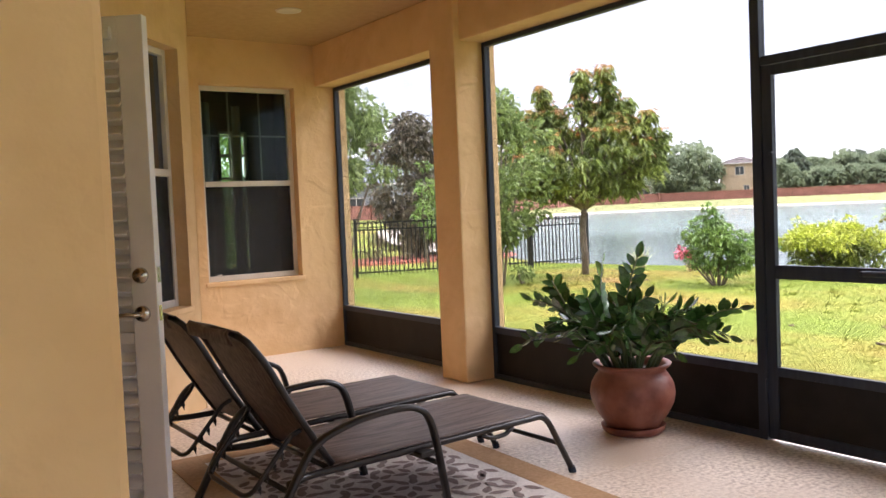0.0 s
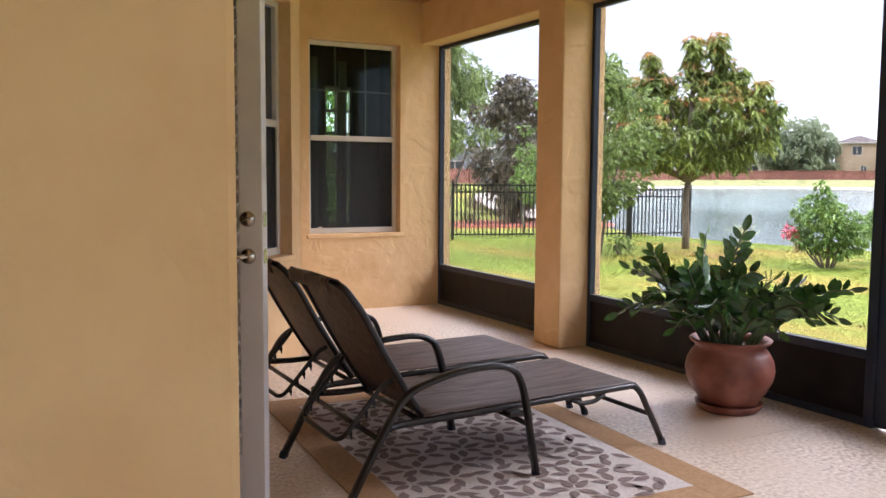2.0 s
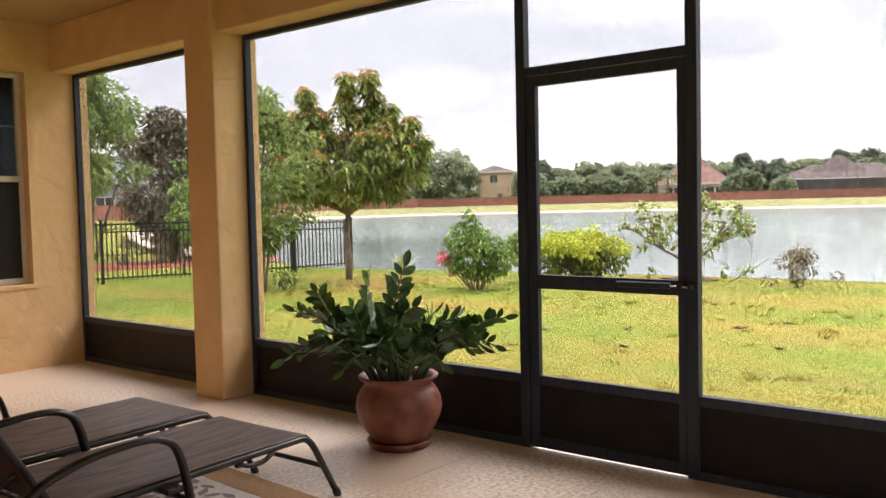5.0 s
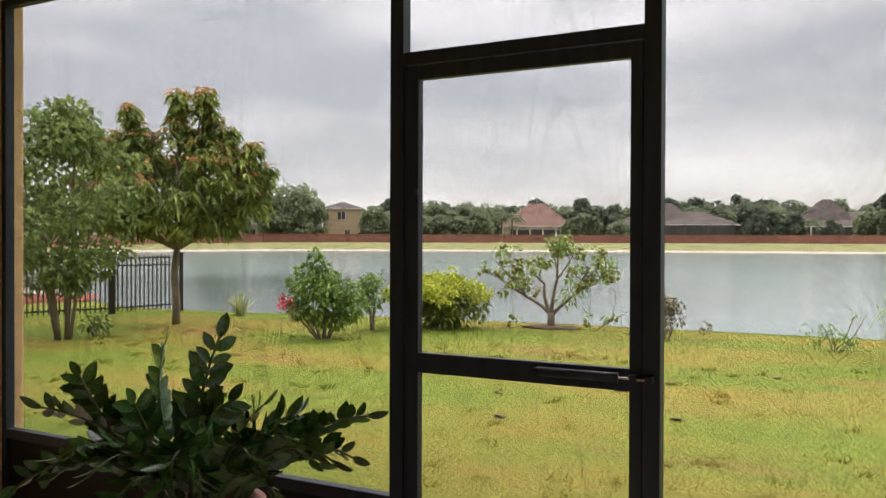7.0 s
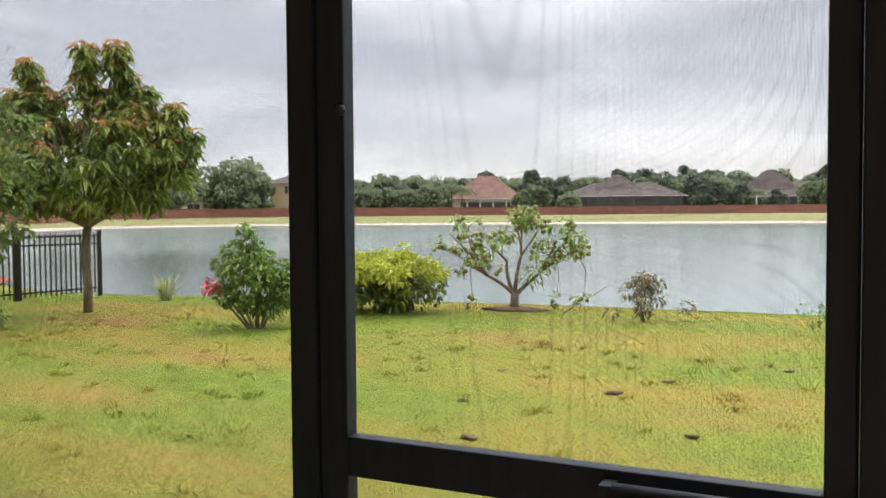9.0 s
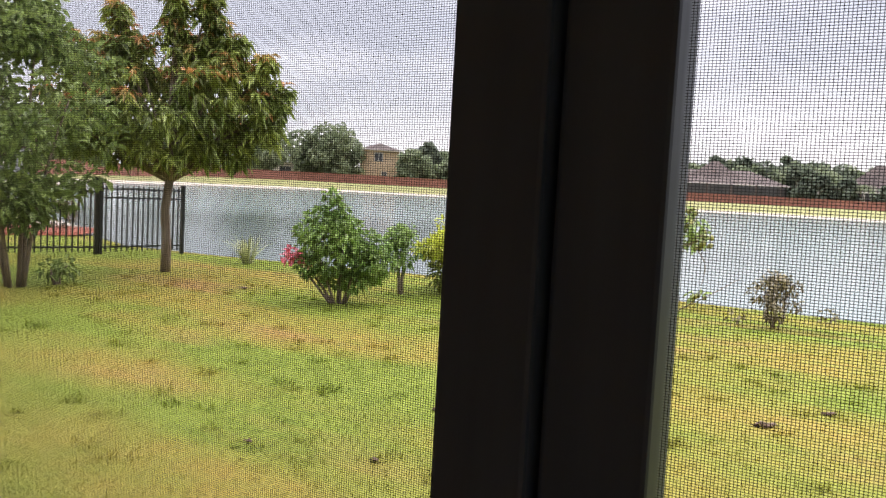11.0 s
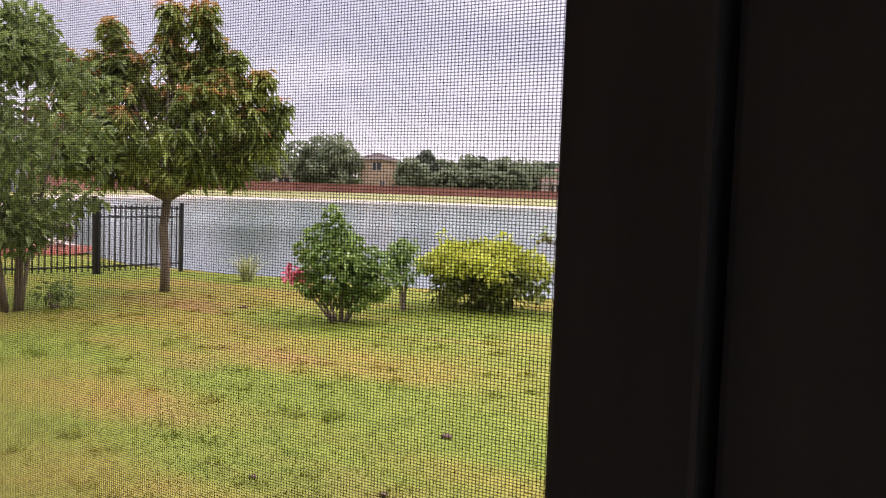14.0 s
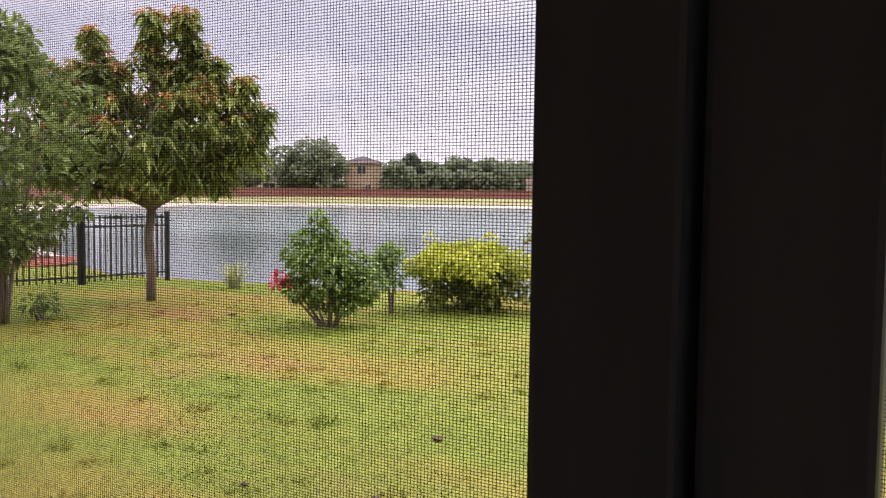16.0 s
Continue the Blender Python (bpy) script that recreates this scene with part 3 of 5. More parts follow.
# ---- the louvred door, standing open ----
door = thing("door_1", "white louvred wooden patio door standing open", "door", at=(0.178, 3.525, 0.03), rz=-40)
tagged(door, kind="structure")
DW, DH, DT = 0.875, 2.05, 0.044
ST = 0.095
for n, a, b in (("stile", (DW - ST, -DT, 0), (DW, 0, DH)), ("stile", (0.01, -DT, 0), (0.01 + ST, 0, DH)),
                ("top_rail", (0.01 + ST, -DT + 0.001, DH - 0.13), (DW - ST, -0.001, DH)), ("bottom_rail", (0.01 + ST, -DT + 0.001, 0), (DW - ST, -0.001, 0.2)),
                ("middle_rail", (0.01 + ST, -DT + 0.001, 0.86), (DW - ST, -0.001, 0.90))):
    part(n, boxed(a, b, 0.004), WHITE, door)
part("back_panel", boxed((0.01 + ST, -0.014, 0.2), (DW - ST, -0.004, DH - 0.13)), WHITE, door)
me_slat = mesh_of("louvre", boxed((0.012 + ST, -0.024, -0.005), (DW - ST - 0.002, 0.024, 0.005), 0.002), WHITE)
z = 0.235
while z < DH - 0.15:
    if not 0.83 < z < 0.93:
        s = new("louvre", me_slat)
        s.parent = door
        s.matrix_basis = pose(0, -DT / 2 - 0.012, z, 40, 0, 0)
    z += 0.052
for zz, nm in ((1.11, "deadbolt"), (0.97, "door_handle")):
    bm = bmesh.new()
    bmesh.ops.create_cone(bm, cap_ends=True, segments=28, radius1=0.030, radius2=0.027, depth=0.012,
                          matrix=pose(DW - 0.058, -DT - 0.006, zz, 90, 0, 0))
    if nm == "deadbolt":
        box(bm, (DW - 0.064, -DT - 0.03, zz - 0.017), (DW - 0.052, -DT - 0.011, zz + 0.017), 0.004, Matrix.Translation((DW - 0.058, 0, zz)) @ Matrix.Rotation(radians(80), 4, "Y") @ Matrix.Translation((-DW + 0.058, 0, -zz)))
    else:
        tube(bm, rounded([(DW - 0.058, -DT - 0.01, zz), (DW - 0.058, -DT - 0.05, zz), (DW - 0.10, -DT - 0.055, zz + 0.004), (DW - 0.17, -DT - 0.05, zz - 0.008)]), 0.009, 10)
    part(nm, bm, NICKEL, door, "brushed nickel", True)
    part("latch_plate", boxed((DW - 0.001, -DT + 0.010, zz - 0.028), (DW + 0.002, -0.010, zz + 0.028)), NICKEL, door)
for zz in (0.25, 1.0, 1.8):
    bm = bmesh.new()
    tube(bm, [(0.0, -0.005, zz - 0.05), (0.0, -0.005, zz + 0.05)], 0.007, 8)
    part("hinge", bm, NICKEL, door)
part("top_catch", boxed((DW - ST - 0.09, -DT - 0.022, DH - 0.085), (DW - ST - 0.02, -DT + 0.001, DH - 0.04), 0.004), WHITE, door)

# ---- ceiling lights ----
for x, y in ((2.93, 6.2), (2.93, 2.2)):
    lamp = thing("ceiling_light", "round recessed ceiling light with pale trim, switched off", "ceiling light", "recessed ceiling lights", at=(x, y, CEIL))
    part("trim", lathe([(0.062, -0.001), (0.105, -0.001), (0.102, -0.008), (0.085, -0.012), (0.066, -0.007)], 32), LIGHT_TRIM, lamp, "", True)
    part("diffuser", lathe([(0.001, 0.002), (0.061, 0.002), (0.061, -0.003), (0.001, -0.005)], 24), WHITE, lamp, "", True)

# ---- the screen wall: frames, kick panels, screen cloth ----
MX = SX + 0.025     # plane of the screen cloth
PITCH_Y, PITCH_Z, WIRE_R = 0.00181, 0.00141, 0.000155


def wires(y0, y1, z0, z1, parent, x=MX):
    """Woven screen cloth: every wire a three-sided thread."""
    def threads(n, a, b, fixed, along):
        tri = [(WIRE_R * 1.2 * math.cos(q), WIRE_R * 1.2 * math.sin(q)) for q in (0.3, 2.4, 4.5)]
        v = np.zeros((n, 6, 3))
        for k, (c, s) in enumerate(tri):
            for e, end in enumerate((a, b)):
                v[:, k + 3 * e, 0] = x + c
                v[:, k + 3 * e, 3 - along] = fixed + s
                v[:, k + 3 * e, along] = end
        f = np.array([[0, 1, 4, 3], [1, 2, 5, 4], [2, 0, 3, 5]])[None] + (np.arange(n) * 6)[:, None, None]
        return v.reshape(-1, 3), f.reshape(-1, 4)
    ny, nz = int((y1 - y0) / PITCH_Y), int((z1 - z0) / PITCH_Z)
    ys, zs = y0 + (np.arange(ny) + 0.5) * PITCH_Y, z0 + (np.arange(nz) + 0.5) * PITCH_Z
    v, f = join([threads(ny, z0, z1, ys, 2), threads(nz, y0, y1, zs, 1)])
    ob = raw("screen_cloth", v, f, WIRE, parent, "fine black woven insect screen")
    return tagged(ob, kind="stuff")


def member(parent, n, y0, y1, z0, z1, x0=SX, x1=SX + 0.05):
    return part(n, boxed((x0, y0, z0), (x1, y1, z1), 0.003), BRONZE, parent)


def screen_panel(name, y0, y1, z0, z1, kick, label, edge=0.035, ends=(True, True)):
    p = thing(name, label, "screen panel", "screened panels of the patio")
    ya, yb = y0, y1
    if ends[0]:
        member(p, "post", y0, y0 + edge, z0, z1)
        ya = y0 + edge
    if ends[1]:
        member(p, "post", y1 - edge, y1, z0, z1)
        yb = y1 - edge
    member(p, "top_rail", ya, yb, z1 - edge, z1)
    if kick:
        member(p, "bottom_rail", ya, yb, z0, z0 + 0.04)
        member(p, "kick_rail", ya, yb, KICK_TOP - 0.05, KICK_TOP)
        part("kick_panel", boxed((SX + 0.018, ya, z0 + 0.04), (SX + 0.03, yb, KICK_TOP - 0.05)), KICK, p, "dark bronze metal kick panel")
        wires(ya, yb, KICK_TOP, z1 - edge, p)
    else:
        member(p, "bottom_rail", ya, yb, z0, z0 + edge)
        wires(ya, yb, z0 + edge, z1 - edge, p)
    for i in range(4 if ends[0] else 0):
        z = z0 + 0.2 + (z1 - z0 - 0.4) * i / 3
        bm = bmesh.new()
        bmesh.ops.create_cone(bm, cap_ends=True, segments=8, radius1=0.005, radius2=0.004, depth=0.004, matrix=pose(SX - 0.002, y0 + edge / 2, z, 0, 90, 0))
        part("screw", bm, BRONZE, p)
    return p


screen_panel("screen_panel", 5.347, 7.468, 0.002, BEAM - 0.002, True, "bronze framed insect screen between pillar and wall")
screen_panel("screen_panel", 2.6435, 5.010, 0.002, BEAM - 0.002, True, "wide bronze framed insect screen above dark kick panel", ends=(False, True))
screen_panel("screen_panel", -0.618, 1.6185, 0.002, BEAM - 0.002, True, "wide bronze framed insect screen above dark kick panel", ends=(True, False))
# out of view, added to carry the screen wall on
screen_panel("screen_panel", -2.118, -0.952, 0.002, BEAM - 0.002, True, "bronze framed insect screen between pillar and wall")

# unseen screened side, added to let daylight in from behind the view
for a, b in ((-4.19, -1.55), (-1.54, 1.08), (1.09, 3.70)):
    added_side_panel = screen_panel("screen_panel", a, b, 0.002, BEAM - 0.002, True, "wide bronze framed insect screen added on the patio's unseen side")
    added_side_panel.matrix_basis = pose(0, 1.72, 0, 0, 0, -90)

frame_door = thing("door_2", "closed bronze aluminium frame round the screen door", "door frame")
tagged(frame_door, kind="structure")
member(frame_door, "jamb", 2.586, 2.643, 0.002, BEAM - 0.003, SX - 0.004), member(frame_door, "jamb", 1.619, 1.676, 0.002, BEAM - 0.003, SX - 0.004)
member(frame_door, "header", 1.676, 2.586, 2.032, HEAD), member(frame_door, "top_rail", 1.676, 2.586, BEAM - 0.04, BEAM - 0.003)
wires(1.676, 2.586, HEAD, BEAM - 0.04, frame_door)
for yy in (2.586, 1.676):
    s = 1 if yy < 2 else -1
    member(frame_door, "stop", min(yy, yy + s * 0.012), max(yy, yy + s * 0.012), 0.002, 2.03, SX + 0.048, SX + 0.062)

sd = thing("screen_door", "closed bronze aluminium screen door with push bar and kick panel", "screen door")
D0, D1 = 1.680, 2.582
member(sd, "stile", D1 - 0.058, D1, 0.012, 2.028, SX + 0.004, SX + 0.040), member(sd, "stile", D0, D0 + 0.042, 0.012, 2.028, SX + 0.004, SX + 0.040)
member(sd, "top_rail", D0 + 0.042, D1 - 0.058, 1.975, 2.028, SX + 0.005, SX + 0.039)
member(sd, "middle_rail", D0 + 0.042, D1 - 0.058, 0.888, 0.962, SX + 0.005, SX + 0.039)
member(sd, "kick_rail", D0 + 0.042, D1 - 0.058, KICK_TOP - 0.05, KICK_TOP, SX + 0.005, SX + 0.039)
member(sd, "bottom_rail", D0 + 0.042, D1 - 0.058, 0.012, 0.07, SX + 0.005, SX + 0.039)
part("kick_panel", boxed((SX + 0.016, D0 + 0.042, 0.07), (SX + 0.026, D1 - 0.058, KICK_TOP - 0.05)), KICK, sd)
wires(D0 + 0.042, D1 - 0.058, 0.962, 1.975, sd, SX + 0.022), wires(D0 + 0.042, D1 - 0.058, KICK_TOP, 0.888, sd, SX + 0.022)
for zz in (0.3,):
    bm = bmesh.new()
    tube(bm, [(SX - 0.008, D1 + 0.002, zz - 0.04), (SX - 0.008, D1 + 0.002, zz + 0.04)], 0.007, 8)
    part("hinge", bm, BRONZE, sd)
bm = bmesh.new()
tube(bm, [(SX - 0.028, 2.02, 0.936), (SX - 0.028, 1.75, 0.936)], 0.016, 14)
closer = part("door_closer", bm, BRONZE, sd, "black pneumatic door closer tube", True)
bm = bmesh.new()
tube(bm, [(SX - 0.028, 1.75, 0.936), (SX - 0.026, 1.645, 0.934)], 0.005, 8)
part("rod", bm, NICKEL, closer)
for y, n in ((2.03, "bracket"), (1.70, "rod_collar"), (1.648, "bracket")):
    part(n, boxed((SX - 0.036, y - 0.012, 0.924), (SX + 0.006, y + 0.012, 0.948), 0.003), BRONZE, closer)
bm = bmesh.new()
bmesh.ops.create_icosphere(bm, subdivisions=2, radius=0.011, matrix=Matrix.Translation((SX + 0.002, D1 - 0.052, 1.56)))
part("hinge_pin", bm, BRONZE, sd)

# ---- rug ----
rug = thing("rug", "flat woven rug with brown leaf print and tan border", "rug")
RX0, RX1, RY0, RY1 = 1.20, 2.73, 2.25, 4.47
BW = 0.17
rug.matrix_basis = Matrix.Translation((2.0, 3.3, 0)) @ Matrix.Rotation(radians(-3), 4, "Z") @ Matrix.Translation((-2.0, -3.3, 0))
part("field", boxed((RX0 + BW, RY0 + BW, 0.001), (RX1 - BW, RY1 - BW, 0.007)), RUG_FIELD, rug, "pale taupe leaf-printed field")
for a, b in (((RX0, RY0, 0.001), (RX0 + BW, RY1, 0.008)), ((RX1 - BW, RY0, 0.001), (RX1, RY1, 0.008)),
             ((RX0 + BW, RY0, 0.001), (RX1 - BW, RY0 + BW, 0.008)), ((RX0 + BW, RY1 - BW, 0.001), (RX1 - BW, RY1, 0.008))):
    part("border", boxed(a, b, 0.002), RUG_BORDER, rug, "tan woven border")
rng = np.random.default_rng(5)


def rug_print():
    vs, fs = [], []

    def leaf(cx, cy, a, L, W):
        k = len(vs)
        for s in (0, 0.2, 0.45, 0.75, 1.0):
            w = W * math.sin(math.pi * s ** 0.8)
            for sg in ((0,) if s in (0, 1.0) else (-1, 1)):
                x, y = s * L, sg * w / 2
                vs.append((cx + x * math.cos(a) - y * math.sin(a), cy + x * math.sin(a) + y * math.cos(a), 0.0095))
        for f in ((0, 1, 2), (1, 3, 4, 2), (3, 5, 6, 4), (5, 7, 6)):
            fs.append(tuple(k + i for i in f))
    x0, x1, y0, y1 = RX0 + BW + 0.004, RX1 - BW - 0.004, RY0 + BW + 0.004, RY1 - BW - 0.004
    gy = y0
    row = 0
    while gy < y1 - 0.05:
        gx = x0 + 0.10 * (row % 2)
        while gx < x1 - 0.05:
            turn = rng.uniform(0, 6.28)
            for i in range(5):
                a = turn + i * 1.2 + rng.uniform(-0.15, 0.15)
                cx, cy = gx + 0.018 * math.cos(a), gy + 0.018 * math.sin(a)
                L = rng.uniform(0.085, 0.12)
                if x0 < cx + L * math.cos(a) < x1 and y0 < cy + L * math.sin(a) < y1:
                    leaf(cx, cy, a, L, 0.048)
            gx += 0.20
        gy += 0.165
        row += 1
    return vs, fs


v, f = rug_print()
tagged(raw("leaf_print", v, f, RUG_LEAF, rug, "brown printed leaf sprays"), kind="stuff")

# ---- loungers ----
lounger = thing("sun_lounger", "brown sling sun lounger with dark metal frame, backrest raised", "sun lounger", "pair of sun loungers", at=(1.45, 3.175, 0), rz=1.0)
HW = 0.30
RZ = 0.305


def strap(points, wide, thick):
    """A flattened oval bar along a path that lies in an upright plane."""
    bm = bmesh.new()
    ps = [Vector(p) for p in points]
    rings = []
    for i, p in enumerate(ps):
        d = (ps[min(i + 1, len(ps) - 1)] - ps[max(i - 1, 0)]).normalized()
        up = Vector((-d.z, 0, d.x))
        rings.append([bm.verts.new(p + Vector((0, math.copysign(abs(math.cos(a)) ** 0.7, math.cos(a)) * wide, 0)) + up * math.copysign(abs(math.sin(a)) ** 0.7, math.sin(a)) * thick)
                      for a in (2 * math.pi * (k + 0.5) / 12 for k in range(12))])
    for a, b in zip(rings, rings[1:]):
        for k in range(12):
            bm.faces.new((a[k], a[(k + 1) % 12], b[(k + 1) % 12], b[k]))
    bm.faces.new(rings[0][::-1]), bm.faces.new(rings[-1])
    return bm


for s in (-1, 1):
    rail = rounded([(-0.205, s * 0.345, RZ - 0.012), (-0.10, s * HW, RZ - 0.008), (0.25, s * HW, RZ - 0.004), (0.95, s * HW, RZ + 0.008), (1.175, s * HW, RZ + 0.012), (1.345, s * HW, 0.012)], 5, 0.22)
    part("side_rail", tube(bmesh.new(), rail, 0.0155, 10), TUBE, lounger, "", True)
    arm = rounded([(0.535, s * 0.375, 0.012), (0.455, s * 0.375, 0.46), (0.345, s * 0.375, 0.517), (0.10, s * 0.375, 0.505), (-0.105, s * 0.375, 0.445), (-0.205, s * 0.375, 0.29), (-0.36, s * 0.375, 0.012)], 6, 0.38)
    part("arm", strap(arm, 0.021, 0.0135), TUBE, lounger, "", True)
    for fx, fy, dx in ((0.537, s * 0.375, -0.005), (-0.362, s * 0.375, 0.01), (1.347, s * HW, -0.01)):
        part("rubber_foot", tube(bmesh.new(), [(fx, fy, 0.0), (fx + dx, fy, 0.03)], 0.019, 10), BRONZE, lounger)
    part("rail_bracket", tube(bmesh.new(), rounded([(0.78, s * 0.30, RZ - 0.012), (0.84, s * 0.30, RZ - 0.038), (0.92, s * 0.30, RZ - 0.036), (0.97, s * 0.30, RZ - 0.008)], 3, 0.3), 0.011, 8), TUBE, lounger, "", True)
    part("arm_bracket", boxed((0.40, min(s * 0.30, s * 0.372), RZ - 0.028), (0.475, max(s * 0.30, s * 0.372), RZ - 0.006), 0.006), TUBE, lounger)
    bm = tube(bmesh.new(), rounded([(0.02, s * 0.28, RZ + 0.01), (-0.05, s * 0.285, 0.42), (-0.165, s * 0.285, 0.61), (-0.255, s * 0.285, 0.775), (-0.318, s * 0.262, 0.865), (-0.348, s * 0.19, 0.888)], 5, 0.3), 0.015, 10)
    part("back_rail", bm, TUBE, lounger, "", True)
    # hooked teeth along the adjusting loop
    a0, a1 = Vector((-0.135, s * 0.228, 0.45)), Vector((-0.305, s * 0.228, 0.262))
    d = (a1 - a0).normalized()
    off = Vector((-d.z, 0, d.x)) * (1 if -d.z > 0 else -1)
    for i in range(4):
        c = a0.lerp(a1, 0.30 + 0.2 * i)
        outline = [c - d * 0.018, c + off * 0.020 - d * 0.004, c + off * 0.036 + d * 0.020, c + off * 0.020 + d * 0.012, c + d * 0.014]
        bm = bmesh.new()
        lo = [bm.verts.new(p + Vector((0, -0.005, 0))) for p in outline]
        hi = [bm.verts.new(p + Vector((0, 0.005, 0))) for p in outline]
        bm.faces.new(lo), bm.faces.new(hi[::-1])
        for k in range(5):
            bm.faces.new((lo[k], hi[k], hi[(k + 1) % 5], lo[(k + 1) % 5]))
        part("tooth", bm, TUBE, lounger)
bm = tube(bmesh.new(), [(-0.348, -0.20, 0.888), (-0.352, 0.0, 0.893), (-0.348, 0.20, 0.888)], 0.014, 10)
part("back_top_rail", bm, TUBE, lounger, "", True)
loop = rounded([(-0.105, -0.262, 0.475), (-0.135, -0.228, 0.45), (-0.325, -0.228, 0.235), (-0.325, 0.228, 0.235), (-0.135, 0.228, 0.45), (-0.105, 0.262, 0.475)], 5, 0.2)
part("adjusting_loop", tube(bmesh.new(), loop, 0.0105, 8), TUBE, lounger, "", True)
for x, z, w in ((1.255, 0.165, HW), (-0.215, 0.272, 0.375), (0.02, RZ - 0.012, HW), (0.50, 0.235, 0.375)):
    part("crossbar", tube(bmesh.new(), [(x, -w, z), (x, w, z)], 0.0115, 8), TUBE, lounger, "", True)


def sling(name, path, half, label, ends=()):
    vs, fs = [], []
    n = 12
    path = [Vector(p) for p in path]
    for i, p in enumerate(path):
        for j in range(n + 1):
            u = j / n * 2 - 1
            sag = 0.018 * (1 - u * u) * math.sin(math.pi * min(1, max(0, i / (len(path) - 1))))
            d = (path[min(i + 1, len(path) - 1)] - path[max(i - 1, 0)]).normalized()
            nn = Vector((-d.z, 0, d.x))
            wide = half - dict(ends).get(i, 0.0)
            vs.append(tuple(p - nn * sag * (1 if nn.z > 0 else -1) + Vector((0, u * wide, 0))))
    for i in range(len(path) - 1):
        for j in range(n):
            a = i * (n + 1) + j
            fs.append((a, a + 1, a + n + 2, a + n + 1))
    ob = raw(name, vs, fs, SLING, lounger, label, True)
    so = ob.modifiers.new("thick", "SOLIDIFY")
    so.thickness = 0.004
    return ob


seat_path = [(0.02 + 1.11 * i / 16, 0, RZ + 0.014 + (0.012 * i / 16)) for i in range(17)] + [(1.155, 0, RZ + 0.024), (1.178, 0, RZ + 0.002)]
sling("seat", seat_path, HW + 0.008, "brown woven sling seat")
back_path = [(0.015, 0, RZ + 0.02), (-0.045, 0, 0.42), (-0.10, 0, 0.508), (-0.16, 0, 0.61), (-0.215, 0, 0.71), (-0.265, 0, 0.80), (-0.302, 0, 0.86), (-0.335, 0, 0.898), (-0.362, 0, 0.908), (-0.378, 0, 0.892), (-0.366, 0, 0.845)]
sling("backrest", back_path, 0.290, "dark brown woven sling backrest", ((5, 0.004), (6, 0.014), (7, 0.042), (8, 0.060), (9, 0.060), (10, 0.045)))
copy_thing(lounger, pose(1.45, 3.935, 0, 0, 0, 0.5))

# ---- potted plant ----
POT = (3.59, 3.22)
pot = thing("plant_pot", "round weathered terracotta pot standing in its saucer", "pot", at=(*POT, 0.0))
part("body", lathe([(0.12, 0.03), (0.155, 0.035), (0.175, 0.07), (0.215, 0.13), (0.248, 0.20), (0.258, 0.26), (0.248, 0.32), (0.222, 0.37), (0.20, 0.398), (0.205, 0.415), (0.232, 0.435),
                    (0.238, 0.448), (0.230, 0.455), (0.205, 0.448), (0.190, 0.42), (0.188, 0.38), (0.02, 0.375)], 48, 0.006), CLAY, pot, "weathered red clay with scuffs", True)
part("saucer", lathe([(0.05, 0.0), (0.165, 0.0), (0.185, 0.02), (0.196, 0.05), (0.188, 0.054), (0.170, 0.032), (0.05, 0.03)], 40), CLAY, pot, "", True)
part("soil", lathe([(0.01, 0.38), (0.187, 0.38), (0.18, 0.40), (0.01, 0.408)], 24), SOIL, pot)
pot.scale = (0.95, 0.95, 0.90)

plant = thing("zz_plant", "glossy dark green potted plant with thick arching fronds", "plant", at=(*POT, 0.362))
rngp = random.Random(11)


def leaflet_mesh():
    vs, fs = [], []
    n = 6
    for i in range(n + 1):
        s = i / n
        w = 0.5 * math.sin(math.pi * (s ** 0.95)) ** 0.7 if 0 < s < 1 else 0.0
        z = -0.10 * s * s
        vs += [(s, -w * 0.52, z + 0.10 * w), (s, 0, z), (s, w * 0.52, z + 0.10 * w)]
    for i in range(n):
        a = 3 * i
        fs += [(a, a + 3, a + 4, a + 1), (a + 1, a + 4, a + 5, a + 2)]
    me = bpy.data.meshes.new("leaflet")
    me.from_pydata(vs, [], fs)
    me.materials.append(ZZ_LEAF)
    me.polygons.foreach_set("use_smooth", [True] * len(me.polygons))
    return me


LEAFLET = leaflet_mesh()


